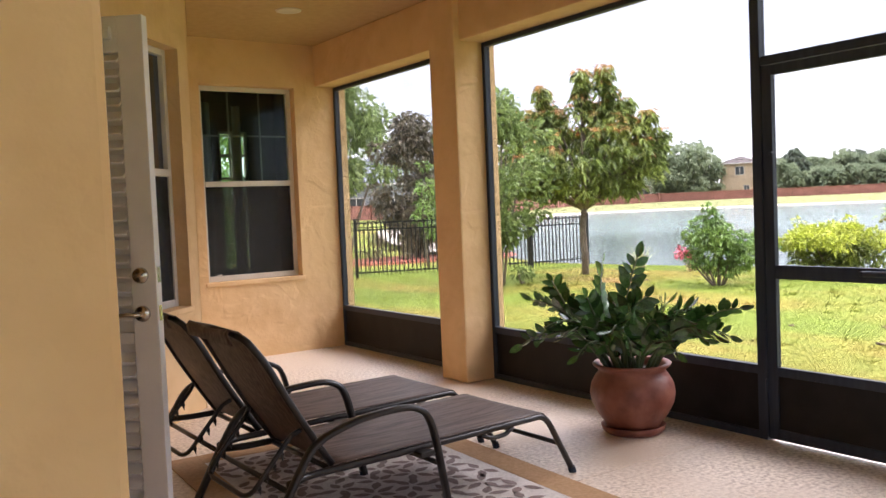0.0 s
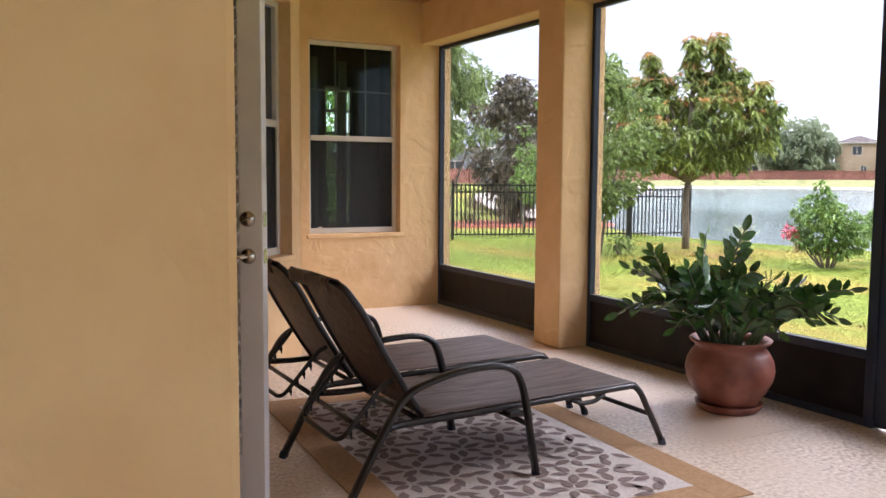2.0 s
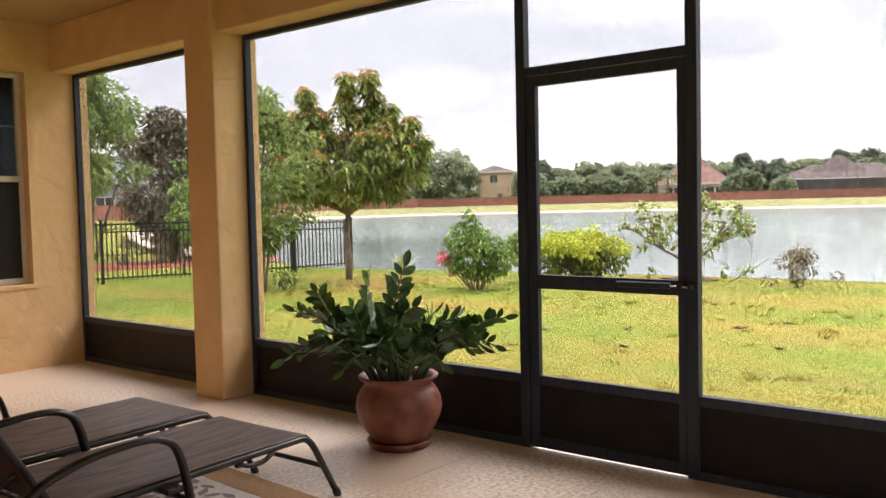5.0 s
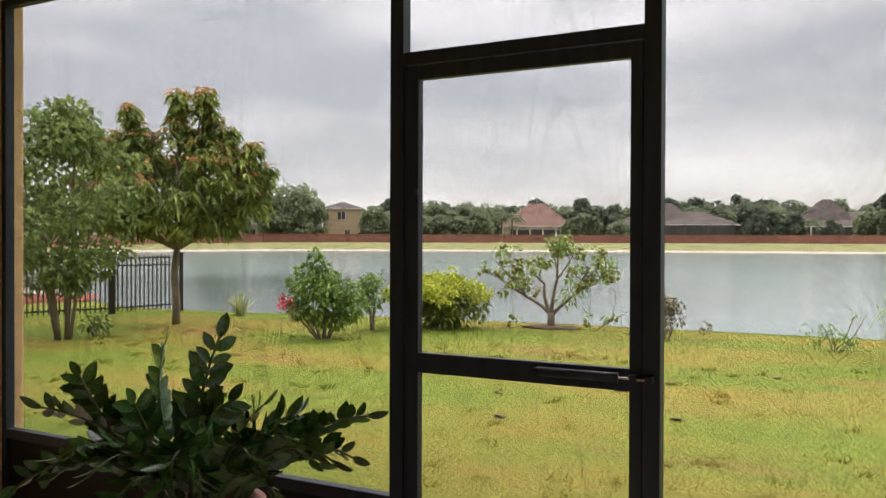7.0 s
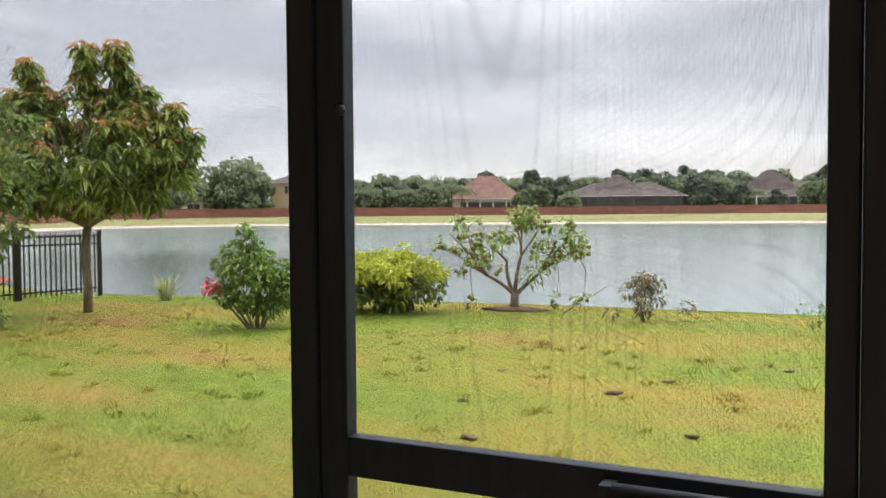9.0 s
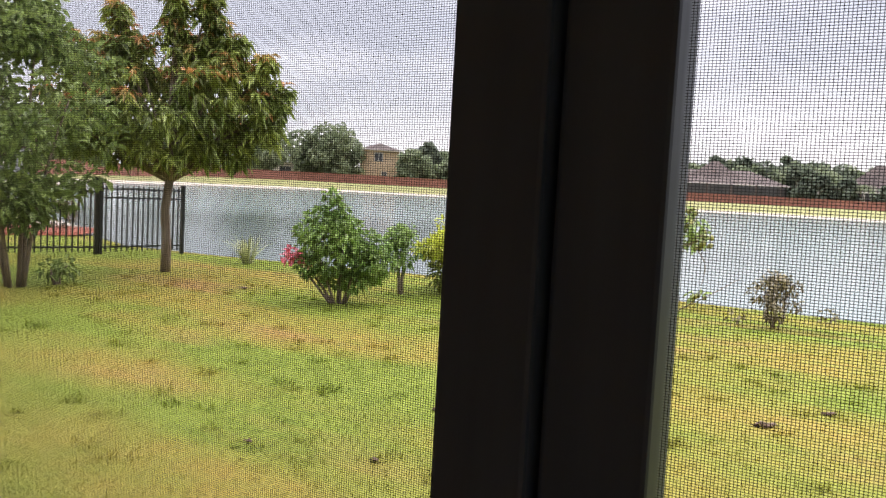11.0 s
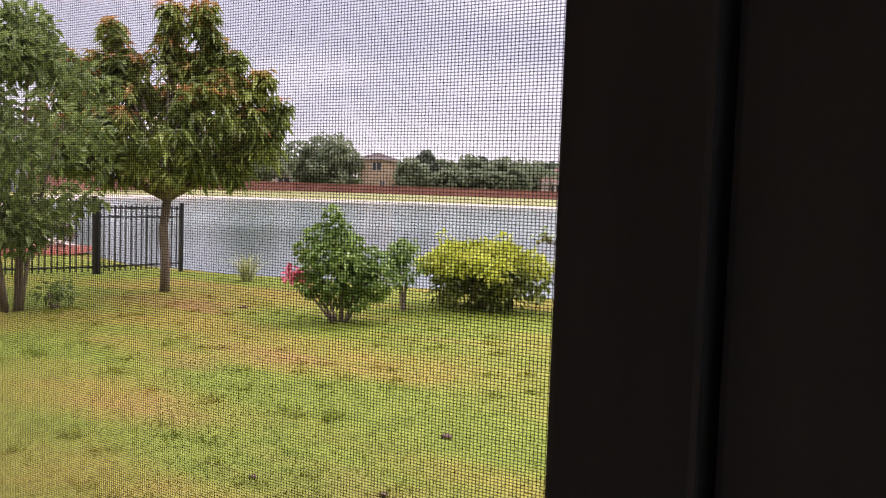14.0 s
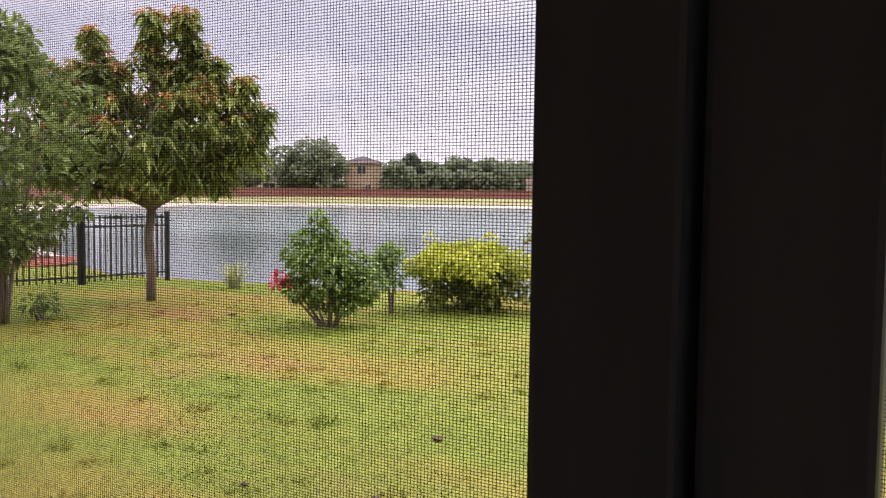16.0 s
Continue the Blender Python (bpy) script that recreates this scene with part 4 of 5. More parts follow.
def frond(a, d, z, bend, count, size, bare=0.13):
    """One stem whose tip stands a metres along the screen, d metres towards it and z above the soil, bowed by bend, with paired leaflets."""
    tip = Vector((0.68 * a + 0.73 * d, -0.73 * a + 0.68 * d, z))
    tip.x = min(tip.x, 0.27)
    root = Vector((tip.x * 0.2 + rngp.uniform(-0.05, 0.05), tip.y * 0.2 + rngp.uniform(-0.05, 0.05), 0.0))
    sway = Vector((-0.73 * rngp.uniform(-.09, .09), 0.68 * rngp.uniform(-.09, .09), 0))
    mid = root.lerp(tip, 0.40) + Vector((0, 0, bend * 1.5)) + (sway + Vector((0.07, -0.075, 0)) * rngp.choice((-1, 1))) * (z > 0.4)
    pts = [root.lerp(mid, t).lerp(mid.lerp(tip, t), t) for t in (i / 10 for i in range(11))]
    st = part("frond", tube(bmesh.new(), pts, 0.012, 7, 0.004), ZZ_STEM, plant, "", True)
    flat = rngp.uniform(0, 3.14)
    count = round(count * 1.5)
    for k in range(count):
        t = bare + (1 - bare) * (k + 0.5) / count
        i = min(9, int(t * 10))
        p = pts[i].lerp(pts[i + 1], t * 10 - i)
        w = (pts[i + 1] - pts[i]).normalized()
        side = w.cross(Vector((math.cos(flat), math.sin(flat), 0.9))).normalized()
        for s in ((-1, 1) if k < count - 1 else (0.2,)):
            way = (side * s * 0.9 + w * (0.6 if k < count - 1 else 1.8) + Vector((rngp.uniform(-.28, .28), rngp.uniform(-.28, .28), rngp.uniform(-.1, .45)))).normalized()
            nor = (w.cross(side) + Vector((rngp.uniform(-.5, .5), rngp.uniform(-.5, .5), rngp.uniform(-.1, .5)))).normalized()
            y = nor.cross(way).normalized()
            L = size * rngp.uniform(0.85, 1.15) * (1.0 - 0.35 * abs(t - 0.6))
            for _ in range(4):
                if POT[0] + p.x + way.x * L > SX - 0.03:
                    way = (way - Vector((0.5, 0, 0))).normalized()
                    y = nor.cross(way).normalized()
            ob = new("leaflet", LEAFLET)
            ob.parent = st
            m = Matrix((way, y, way.cross(y))).transposed().to_4x4()
            ob.matrix_basis = Matrix.Translation(p) @ m @ Matrix.Diagonal((L * 1.15, L * 1.0, L, 1))


for spec in ((-.64, -.1, .15, .22, 8, 0.084), (-.58, 0, .42, .13, 9, 0.080), (-.45, .08, .52, .10, 9, 0.082), (-.15, .05, .63, .05, 9, 0.086), (.06, 0, .67, .03, 9, 0.092),
             (-.24, -.1, .44, .12, 8, 0.088), (.10, -.12, .44, .10, 8, 0.100), (.66, -.12, .37, .14, 10, 0.086), (.55, -.15, .20, .20, 8, 0.084),
             (.46, -.25, .22, .20, 8, 0.086), (.36, -.1, .36, .16, 8, 0.092), (-.48, -.22, .28, .20, 8, 0.090), (-.36, -.33, .24, .20, 8, 0.092),
             (-.10, -.38, .26, .20, 8, 0.095), (.16, -.36, .28, .20, 8, 0.095), (0, -.22, .38, .15, 8, 0.098), (.30, -.28, .32, .18, 8, 0.092),
             (-.36, .05, .36, .14, 8, 0.088), (-.50, -.12, .20, .18, 7, 0.086), (-.30, -.30, .12, .18, 7, 0.088), (0, -.40, .14, .2, 7, 0.092),
             (.25, -.34, .14, .18, 7, 0.088), (.42, -.12, .18, .18, 8, 0.086), (.50, 0, .30, .14, 8, 0.084), (-.10, .12, .38, .12, 8, 0.090), (.22, .08, .38, .10, 8, 0.092)):
    frond(*spec)

# ---- outdoors: ground, pond ----
SHORE = [(16.4, -300), (16.3, 2), (16.2, 6), (15.6, 11), (14.9, 14), (14.7, 16.5), (16, 20), (18.5, 26), (23, 35), (30, 47), (41, 61),
         (59, 78), (82, 88), (100, 85), (112, 70), (126, 40), (132, 0), (130, -60), (120, -300)]
FAR_FROM = 9        # from this point on the list is the far shore
WATER_Z = WATER_LEVEL


def signed(px, py):
    """Metres to the pond's edge, negative over the water, and whether the nearest edge belongs to the far shore."""
    best = np.full(px.shape, 1e9)
    far = np.zeros(px.shape, bool)
    inside = np.zeros(px.shape, bool)
    n = len(SHORE)
    for i in range(n):
        (x0, y0), (x1, y1) = SHORE[i], SHORE[(i + 1) % n]
        dx, dy = x1 - x0, y1 - y0
        t = np.clip(((px - x0) * dx + (py - y0) * dy) / (dx * dx + dy * dy), 0, 1)
        d = np.hypot(px - x0 - t * dx, py - y0 - t * dy)
        near = d < best
        best = np.where(near, d, best)
        far = np.where(near, i >= FAR_FROM, far)
        if y0 != y1:
            cross = ((y0 > py) != (y1 > py)) & (px < dx * (py - y0) / (y1 - y0) + x0)
            inside ^= cross
    return np.where(inside, -best, best), far


def height(px, py):
    d, far = signed(px, py)
    near_h = np.where(d > 0, -0.08 - 0.07 * np.exp(-np.maximum(d, 0) / 0.8), -0.15 + np.maximum(d, -6) * 0.25)
    far_h = np.where(d > 0, -0.15 + 1.5 * (1 - np.exp(-np.maximum(d, 0) / 14)), -0.15 + np.maximum(d, -6) * 0.25)
    h = np.where(far, far_h, near_h)
    return h + np.where((d > 1.5) & ~far, 0.012 * np.sin(px * 1.3) * np.sin(py * 1.1 + 1), 0)


def ground_sheet():
    na = 260
    rs = np.concatenate([np.linspace(0.0, 30, 130)[1:], 30 * 1.045 ** np.arange(1, 104)])
    a = np.linspace(0, 2 * math.pi, na, endpoint=False)
    x = np.concatenate([[4.0], (4.0 + rs[:, None] * np.cos(a)[None]).ravel()])
    y = np.concatenate([[3.0], (3.0 + rs[:, None] * np.sin(a)[None]).ravel()])
    v = np.stack([x, y, height(x, y)], 1)
    f = []
    for j in range(na):
        f.append((0, 1 + j, 1 + (j + 1) % na))
    fs = []
    nr = len(rs)
    for i in range(nr - 1):
        for j in range(na):
            p, q = 1 + i * na, 1 + (i + 1) * na
            k = (j + 1) % na
            fs.append((p + j, q + j, q + k, p + k))
    return v.tolist(), f + fs


v, f = ground_sheet()
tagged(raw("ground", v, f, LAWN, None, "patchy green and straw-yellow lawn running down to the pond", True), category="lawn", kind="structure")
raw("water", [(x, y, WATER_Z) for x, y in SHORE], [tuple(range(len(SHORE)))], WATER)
tagged(bpy.data.objects["water"], "calm grey-green pond reflecting the overcast sky", "pond", kind="structure")


def ribbon(points, d0, d1, z0, z1, name, mat, label):
    """A strip that follows the far shore."""
    ps = [Vector((*p, 0)) for p in points]
    vs, fs = [], []
    for i, p in enumerate(ps):
        d = (ps[min(i + 1, len(ps) - 1)] - ps[max(i - 1, 0)]).normalized()
        nrm = Vector((-d.y, d.x, 0))
        a, b = p + nrm * d0, p + nrm * d1
        vs += [(a.x, a.y, z0), (b.x, b.y, z1)]
    for i in range(len(ps) - 1):
        fs.append((2 * i, 2 * i + 1, 2 * i + 3, 2 * i + 2))
    return tagged(raw(name, vs, fs, mat, None, label, True), category="shore", kind="structure")


ribbon(SHORE[6:], -0.6, 2.2, -0.16, 0.11, "shore", SAND, "pale sandy edge along the far side of the pond")


# ---- grass blades on the lawn that is passed nearest ----
def blades(count, x0, x1, y0, y1, hgt, name, seed, power=1.6, tufts=False):
    g = np.random.default_rng(seed)
    x = x0 + (x1 - x0) * g.random(count) ** power
    y = y0 + (y1 - y0) * g.random(count)
    if tufts:
        k = count // 26
        x, y = np.repeat(x[:k], 26) + g.normal(0, 0.045, k * 26), np.repeat(y[:k], 26) + g.normal(0, 0.045, k * 26)
        x = np.maximum(x, 4.12)
    d, far = signed(x, y)
    keep = d > 0.15
    x, y = x[keep], y[keep]
    n = len(x)
    z = height(x, y)
    a = g.uniform(0, 6.28, n)
    lean = g.uniform(0.5, 2.2, n)
    h = hgt * g.uniform(0.5, 1.4, n)
    w = 0.0028 + 0.0006 * (x - 4)
    b = np.stack([x, y, z - 0.004], 1)
    s = np.stack([-np.sin(a), np.cos(a), np.zeros(n)], 1) * w[:, None]
    t = b + np.stack([np.cos(a) * lean * h, np.sin(a) * lean * h, h], 1)
    v = np.stack([b - s, b + s, t], 1).reshape(-1, 3)
    f = np.arange(3 * n).reshape(-1, 3)
    return tagged(raw(name, v, f, BLADE, None, "short tired lawn grass"), category="grass", kind="stuff")


blades(210000, 4.12, 16.0, -3.0, 17.0, 0.017, "grass", 3)
blades(8000, 4.15, 12.0, -1.5, 12.0, 0.045, "tall_grass", 4, 1.5, True)

g6 = random.Random(6)
for x, y, r in ((9.3, 3.4, 0.16), (10.0, 3.1, 0.10), (7.6, 3.9, 0.11), (8.2, 5.2, 0.09), (8.6, 4.4, 0.08), (9.9, 4.6, 0.07), (8.2, 2.6, 0.10), (11.5, 10.2, 0.12), (7.1, 4.9, 0.06), (10.9, 2.2, 0.09), (6.9, 5.6, 0.05)):
    bm = bmesh.new()
    bmesh.ops.create_icosphere(bm, subdivisions=2, radius=1.0)
    for q in bm.verts:
        k = 0.45 + 0.5 * noise.noise(q.co * 2.9 + Vector((x, y, 0)))
        q.co = Vector((q.co.x * r * k, q.co.y * r * k * 0.8, max(q.co.z, -0.2) * r * 0.22 * k))
    ob = part("dirt_mound", bm, DIRT, None, "small brown mound of bare dirt on the lawn", True)
    tagged(ob, category="dirt mound", group="dirt mounds on the lawn")
    ob.matrix_basis = pose(x, y, float(height(np.array([x]), np.array([y]))[0]) + 0.012, 0, 0, g6.uniform(0, 180))


def ground_z(x, y):
    return float(height(np.array([float(x)]), np.array([float(y)]))[0])


# ---- trees and shrubs ----
def limbs(bm, start, tips, r0, r1, g, seg=7):
    for t in tips:
        s, t = Vector(start), Vector(t)
        m = s.lerp(t, 0.5) + Vector((g.uniform(-.1, .1), g.uniform(-.1, .1), 0.08 * (t - s).length))
        pts = [s.lerp(m, i / 6).lerp(m.lerp(t, i / 6), i / 6) for i in range(7)]
        tube(bm, pts, r0, seg, r1)


def mango():
    x, y = 11.9, 12.15
    g, r = random.Random(21), np.random.default_rng(21)
    tree = thing("mango_tree", "small round-headed tree with drooping leaves and reddish new growth", "tree", at=(x, y, ground_z(x, y)))
    bm = tube(bmesh.new(), [(0, 0, -0.05), (0.01, 0, 0.4), (-0.02, 0.02, 0.9), (0.03, 0, 1.32)], 0.072, 10, 0.06)
    # along is the direction across the view from the patio; depth runs away from it
    al, dp = Vector((0.70, -0.72, 0)), Vector((0.72, 0.70, 0))
    spec = [(-1.45, .1, 2.3, .42), (-1.3, -.2, 2.8, .42), (-0.72, .1, 3.55, .20), (-0.72, .1, 3.28, .27), (-1.0, .3, 2.95, .42), (-1.1, -.3, 2.0, .46), (-0.7, .3, 2.7, .45), (-0.6, -.5, 2.2, .52),
            (-0.42, .1, 3.02, .36), (0.0, .5, 2.6, .55), (0.04, -.1, 3.84, .17), (0.05, -.05, 3.62, .16), (0.06, 0, 3.30, .24), (0.05, -.6, 1.9, .5), (0.48, 0, 3.86, .18), (0.50, .05, 3.62, .20), (0.58, .1, 3.30, .28), (0.86, 0, 3.32, .17),
            (0.30, .2, 2.95, .42), (0.5, -.4, 2.5, .5), (0.88, 0, 2.85, .36), (0.80, .3, 2.0, .46), (1.08, 0, 2.35, .40), (1.30, -.1, 3.00, .14), (1.28, 0, 2.76, .20), (1.62, .1, 2.66, .11), (1.50, .1, 2.44, .20), (1.34, 0, 2.1, .28),
            (0.1, .9, 2.3, .48), (-0.9, .6, 2.2, .46), (0.5, .9, 2.8, .42), (-.55, 0, 1.74, .38), (0.45, -.1, 1.75, .36), (-1.2, 0, 1.80, .32), (0.95, .1, 1.75, .30)]
    cs = [al * a + dp * d + Vector((0, 0, 0.04 + z)) for a, d, z, _ in spec]
    limbs(bm, (0.03, 0, 1.30), [c - Vector((0, 0, 0.1)) for c in cs], 0.038, 0.012, g)
    part("trunk", bm, BARK, tree, "", True)
    rad = [q[3] for q in spec]
    whorl, flush = [], []
    for c, q in zip(cs, rad):
        for _ in range(int(88 * q)):
            d = r.normal(size=3)
            d /= np.linalg.norm(d)
            whorl.append(np.array(c) + d * q * r.uniform(0.45, 1.0))
            flush.append(d[2] > 0.25 and c.z > 2.0 and r.random() < 0.38 + 0.30 * (c.z - 2.0))
    whorl = np.array(whorl)
    idx = np.repeat(np.arange(len(whorl)), 9)
    a = r.uniform(0, 6.28, len(idx))
    way = np.stack([np.cos(a), np.sin(a), r.uniform(-0.9, 0.35, len(idx))], 1)
    v, f = leaf_mesh(whorl[idx], way, 0.195, 0.070, r, 0.5)
    part_ob = raw("crown", v, f, MANGO, tree, "dense drooping green leaves")
    top = whorl[np.array(flush)]
    idx = np.repeat(np.arange(len(top)), 7)
    a = r.uniform(0, 6.28, len(idx))
    way = np.stack([np.cos(a), np.sin(a), r.uniform(-0.5, 0.6, len(idx))], 1)
    v, f = leaf_mesh(top[idx] + np.array([0, 0, 0.06]), way, 0.18, 0.058, r, 0.45)
    tagged(raw("new_growth", v, f, MANGO_RED, tree, "reddish orange young leaves"), kind="stuff")
    return part_ob


mango()


def leafy(name, label, x, y, stems, clumps, count, length, width, mat, seed, bark=BARK, r0=0.03, droop=0.35, crown="dense small leaves", category="shrub"):
    g, r = random.Random(seed), np.random.default_rng(seed)
    ob = thing(name, label, category, at=(x, y, ground_z(x, y)))
    for s in stems:
        bm = bmesh.new()
        limbs(bm, (s[0] * 0.15, s[1] * 0.15, -0.03), [s], r0, r0 * 0.3, g)
        part("stem", bm, bark, ob, "", True)
    cs = [c[:3] for c in clumps]
    v, f = cluster_leaves(cs, [c[3] for c in clumps], count, length, width, r, droop)
    raw("crown", v, f, mat, ob, crown)
    return ob


def scatter(seed, n, w, d, z0, z1, r0, r1, top=1.0):
    """Clump centres inside an upright egg; top squeezes its upper end."""
    r = random.Random(seed)
    out = []
    while len(out) < n:
        u, q, s = r.uniform(-1, 1), r.uniform(-1, 1), r.random()
        k = math.sin(math.pi * (0.12 + 0.8 * s)) * (1 - (1 - top) * s)
        if u * u + q * q < 1:
            out.append((u * w * k, q * d * k, z0 + (z1 - z0) * s, r.uniform(r0, r1)))
    return out


leafy("crape_myrtle", "tall multi-stemmed shrub with light green leaves beside the fence", 9.45, 11.85,
      [(-.5, .3, 2.6), (.1, -.2, 3.2), (.5, .2, 2.8), (-.2, .5, 3.3), (.3, -.5, 2.2), (-.6, -.2, 1.8)],
      scatter(31, 80, 1.30, 1.0, 0.85, 3.35, 0.18, 0.34, 0.8), 5000, 0.125, 0.078, CRAPE, 31, droop=0.1, crown="airy light green leaves", category="tree")
leafy("low_shrub", "small sprout of broad leaves at the foot of the shrub", 9.9, 11.7, [(-.1, 0, .2), (.15, .05, .22)],
      [(-.1, 0, .22, .13), (.12, .05, .2, .14), (0, -.1, .25, .12)], 90, 0.11, 0.05, CRAPE, 32)


def across(ax, ay, clumps):
    """Clumps given across and along a heading, turned into the world's axes."""
    return [(ax * a - ay * d, ay * a + ax * d, z, q) for a, d, z, q in clumps]


hib = leafy("flowering_shrub", "uneven green shrub with bare twigs and pink blossoms", 11.5, 8.64,
            [c[:3] for c in across(0.6, -0.8, [(-.35, 0, .75, 0), (-.12, .1, 1.1, 0), (.05, -.15, .9, 0), (.3, .1, .7, 0), (.2, -.2, .5, 0), (-.55, -.05, .55, 0), (-.48, .1, .5, 0)])],
            across(0.6, -0.8, [(-.13, 0, 1.27, .09), (-.10, .05, 1.13, .14), (-.26, 0, 1.0, .17), (-.02, -.1, .98, .16), (.08, .1, .90, .15), (-.40, 0, .84, .15), (-.22, -.2, .78, .19), (0, .2, .75, .19),
                               (.06, -.22, .68, .19), (.28, 0, .76, .17), (.42, .05, .68, .16), (.34, -.15, .56, .18), (.50, 0, .50, .13), (-.36, .1, .60, .17), (-.40, -.1, .44, .13), (.14, 0, .50, .2),
                               (-.14, -.1, .50, .2), (.38, .1, .38, .14), (-.22, .1, .34, .14), (.18, -.1, .30, .15), (0, .05, .30, .14), (.02, -.2, .85, .14), (-.1, .25, .95, .13), (.22, .2, .62, .17)]),
            3300, 0.085, 0.048, SHRUB, 33, r0=0.02, droop=0.25)
v, f = cluster_leaves([c[:3] for c in across(0.6, -0.8, [(-.58, -.05, .58, 0), (-.52, -.1, .53, 0), (-.63, 0, .52, 0)])],
                      [.07, .06, .05], 70, 0.075, 0.06, np.random.default_rng(66), 0.2)
raw("blossom", v, f, PINK, hib, "pink red blossoms")
leafy("young_shrub", "slim young green shrub beside the yellow bush", 12.75, 8.62, [(-.08, 0, .5), (.1, 0, .55)],
      scatter(34, 12, .26, .25, 0.3, 0.85, 0.1, 0.16), 700, 0.08, 0.038, SHRUB, 34)


def yellow_bush():
    x, y = 13.75, 8.0
    g, r = random.Random(35), np.random.default_rng(35)
    ob = thing("variegated_bush", "low domed bush with bright yellow variegated leaves", "shrub", at=(x, y, ground_z(x, y)))
    bm = bmesh.new()
    limbs(bm, (0, 0, -0.02), [(-.5, 0, .5), (.5, .1, .5), (0, -.5, .5), (0, .5, .5), (.1, 0, .7)], 0.022, 0.008, g)
    part("trunk", bm, BARK, ob)
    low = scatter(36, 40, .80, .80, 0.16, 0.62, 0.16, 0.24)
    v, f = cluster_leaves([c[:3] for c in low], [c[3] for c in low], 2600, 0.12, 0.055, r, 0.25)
    raw("lower_leaves", v, f, YELLOW_LOW, ob, "green and dull yellow leaves, coloured darker for the shade below")
    top = []
    for _ in range(60):
        a, k = g.uniform(0, 6.28), math.sqrt(g.random()) * 0.92
        top.append((math.cos(a) * k * 0.88, math.sin(a) * k * 0.88, 0.30 + 0.50 * math.sqrt(1 - 0.85 * k * k), g.uniform(.11, .18)))
    top += [(-.1, .6, .95, .08), (.2, -.2, .93, .1)]
    v, f = cluster_leaves([c[:3] for c in top], [c[3] for c in top], 3200, 0.10, 0.05, r, 0.15)
    raw("upper_leaves", v, f, YELLOW, ob, "bright lemon-yellow leaf rosettes")


yellow_bush()


def custard():
    x, y = 14.75, 6.33
    g, r = random.Random(41), np.random.default_rng(41)
    ob = thing("custard_apple_tree", "small spreading tree with bare arching branches and clustered fruit", "tree", at=(x, y, ground_z(x, y)))
    al, dp = Vector((0.33, -0.94, 0)), Vector((0.94, 0.33, 0))
    bm = bmesh.new()
    tube(bm, [(0, 0, -0.03), (0.0, 0, 0.12), (0.02, 0, 0.26)], 0.075, 9, 0.06)
    ends = [(-1.15, .1, .95), (-1.0, -.2, 1.2), (-.75, .2, 1.25), (-.45, 0, 1.15), (-.1, .2, 1.45), (.15, -.1, 1.55), (.4, .2, 1.3), (.65, -.1, 1.05), (.95, .1, 1.15), (1.1, 0, .95), (.8, .3, .75), (-.7, -.3, .7)]
    cs = [al * a + dp * d + Vector((0, 0, z)) for a, d, z in ends]
    twig = []
    root = Vector((0.02, 0, 0.22))
    forks = [root + al * a + dp * d + Vector((0, 0, z)) for a, d, z in ((-.42, .05, .30), (-.12, .1, .52), (.10, -.1, .62), (.40, .05, .36))]
    limbs(bm, root, forks, 0.036, 0.022, g)
    for c in cs:
        fork = min(forks, key=lambda q: (q - c).length)
        limbs(bm, fork, [c], 0.020, 0.007, g)
        for _ in range(4):
            s = fork.lerp(c, g.uniform(.35, .95)) + Vector((0, 0, 0.05))
            e = s + al * g.uniform(-.28, .28) + dp * g.uniform(-.2, .2) + Vector((0, 0, g.uniform(-.05, .22)))
            limbs(bm, s, [e], 0.010, 0.004, g, 5)
            twig.append(e)
    for a in (-1.2, -.62, .62, 1.0):
        s = al * (a * .92) + Vector((0, 0, .85))
        e = al * (a * 1.02) + Vector((0, 0, .18))
        tube(bm, rounded([s, al * (a * 1.1) + Vector((0, 0, .6)), e]), 0.007, 5, 0.004)
        twig.append(e)
    part("trunk", bm, BARK, ob, "", True)
    cl = [(*e, g.uniform(.07, .13)) for e in twig] + [(*(al * .15 + Vector((0, 0, 1.42))), .22), (*(al * .85 + Vector((0, 0, 1.15))), .2), (*(al * .5 + Vector((0, 0, .75))), .18), (*(al * .3 + Vector((0, 0, .55))), .2), (*(al * -.2 + Vector((0, 0, 1.0))), .15)]
    v, f = cluster_leaves([c[:3] for c in cl], [c[3] for c in cl], 620, 0.115, 0.06, r, 0.4, 0.3)
    raw("crown", v, f, APPLE, ob, "sparse light green leaves")
    bm = bmesh.new()
    for e in twig:
        for _ in range(g.randint(2, 5)):
            p = e + Vector((g.uniform(-.08, .08), g.uniform(-.08, .08), g.uniform(-.14, .02)))
            bmesh.ops.create_icosphere(bm, subdivisions=1, radius=g.uniform(.030, .046), matrix=Matrix.Translation(p))
    tagged(part("fruit", bm, FRUIT, ob, "knobbly olive-green fruit", True), kind="stuff")
    bm = bmesh.new()
    bmesh.ops.create_icosphere(bm, subdivisions=3, radius=1.0)
    for q in bm.verts:
        k = 1 + 0.3 * noise.noise(q.co * 3)
        q.co = Vector((q.co.x * .30 * k, q.co.y * .5 * k, max(q.co.z, -.1) * .05 * k))
    ring = part("mulch_patch", bm, DIRT, None, "low ring of brown dirt under the tree", True)
    tagged(ring, category="dirt patch")
    ring.matrix_basis = pose(x, y, ground_z(x, y) + 0.004)
    bm = tube(bmesh.new(), [(0, 0, 0), (0.05, -.35, .22), (0.1, -.75, .5)], 0.008, 5, 0.004)
    st = part("fallen_branch", bm, BARK, None, "thin bare fallen branch leaning on the lawn", True)
    tagged(st, category="branch")
    st.matrix_basis = pose(14.55, 5.5, ground_z(14.55, 5.5))


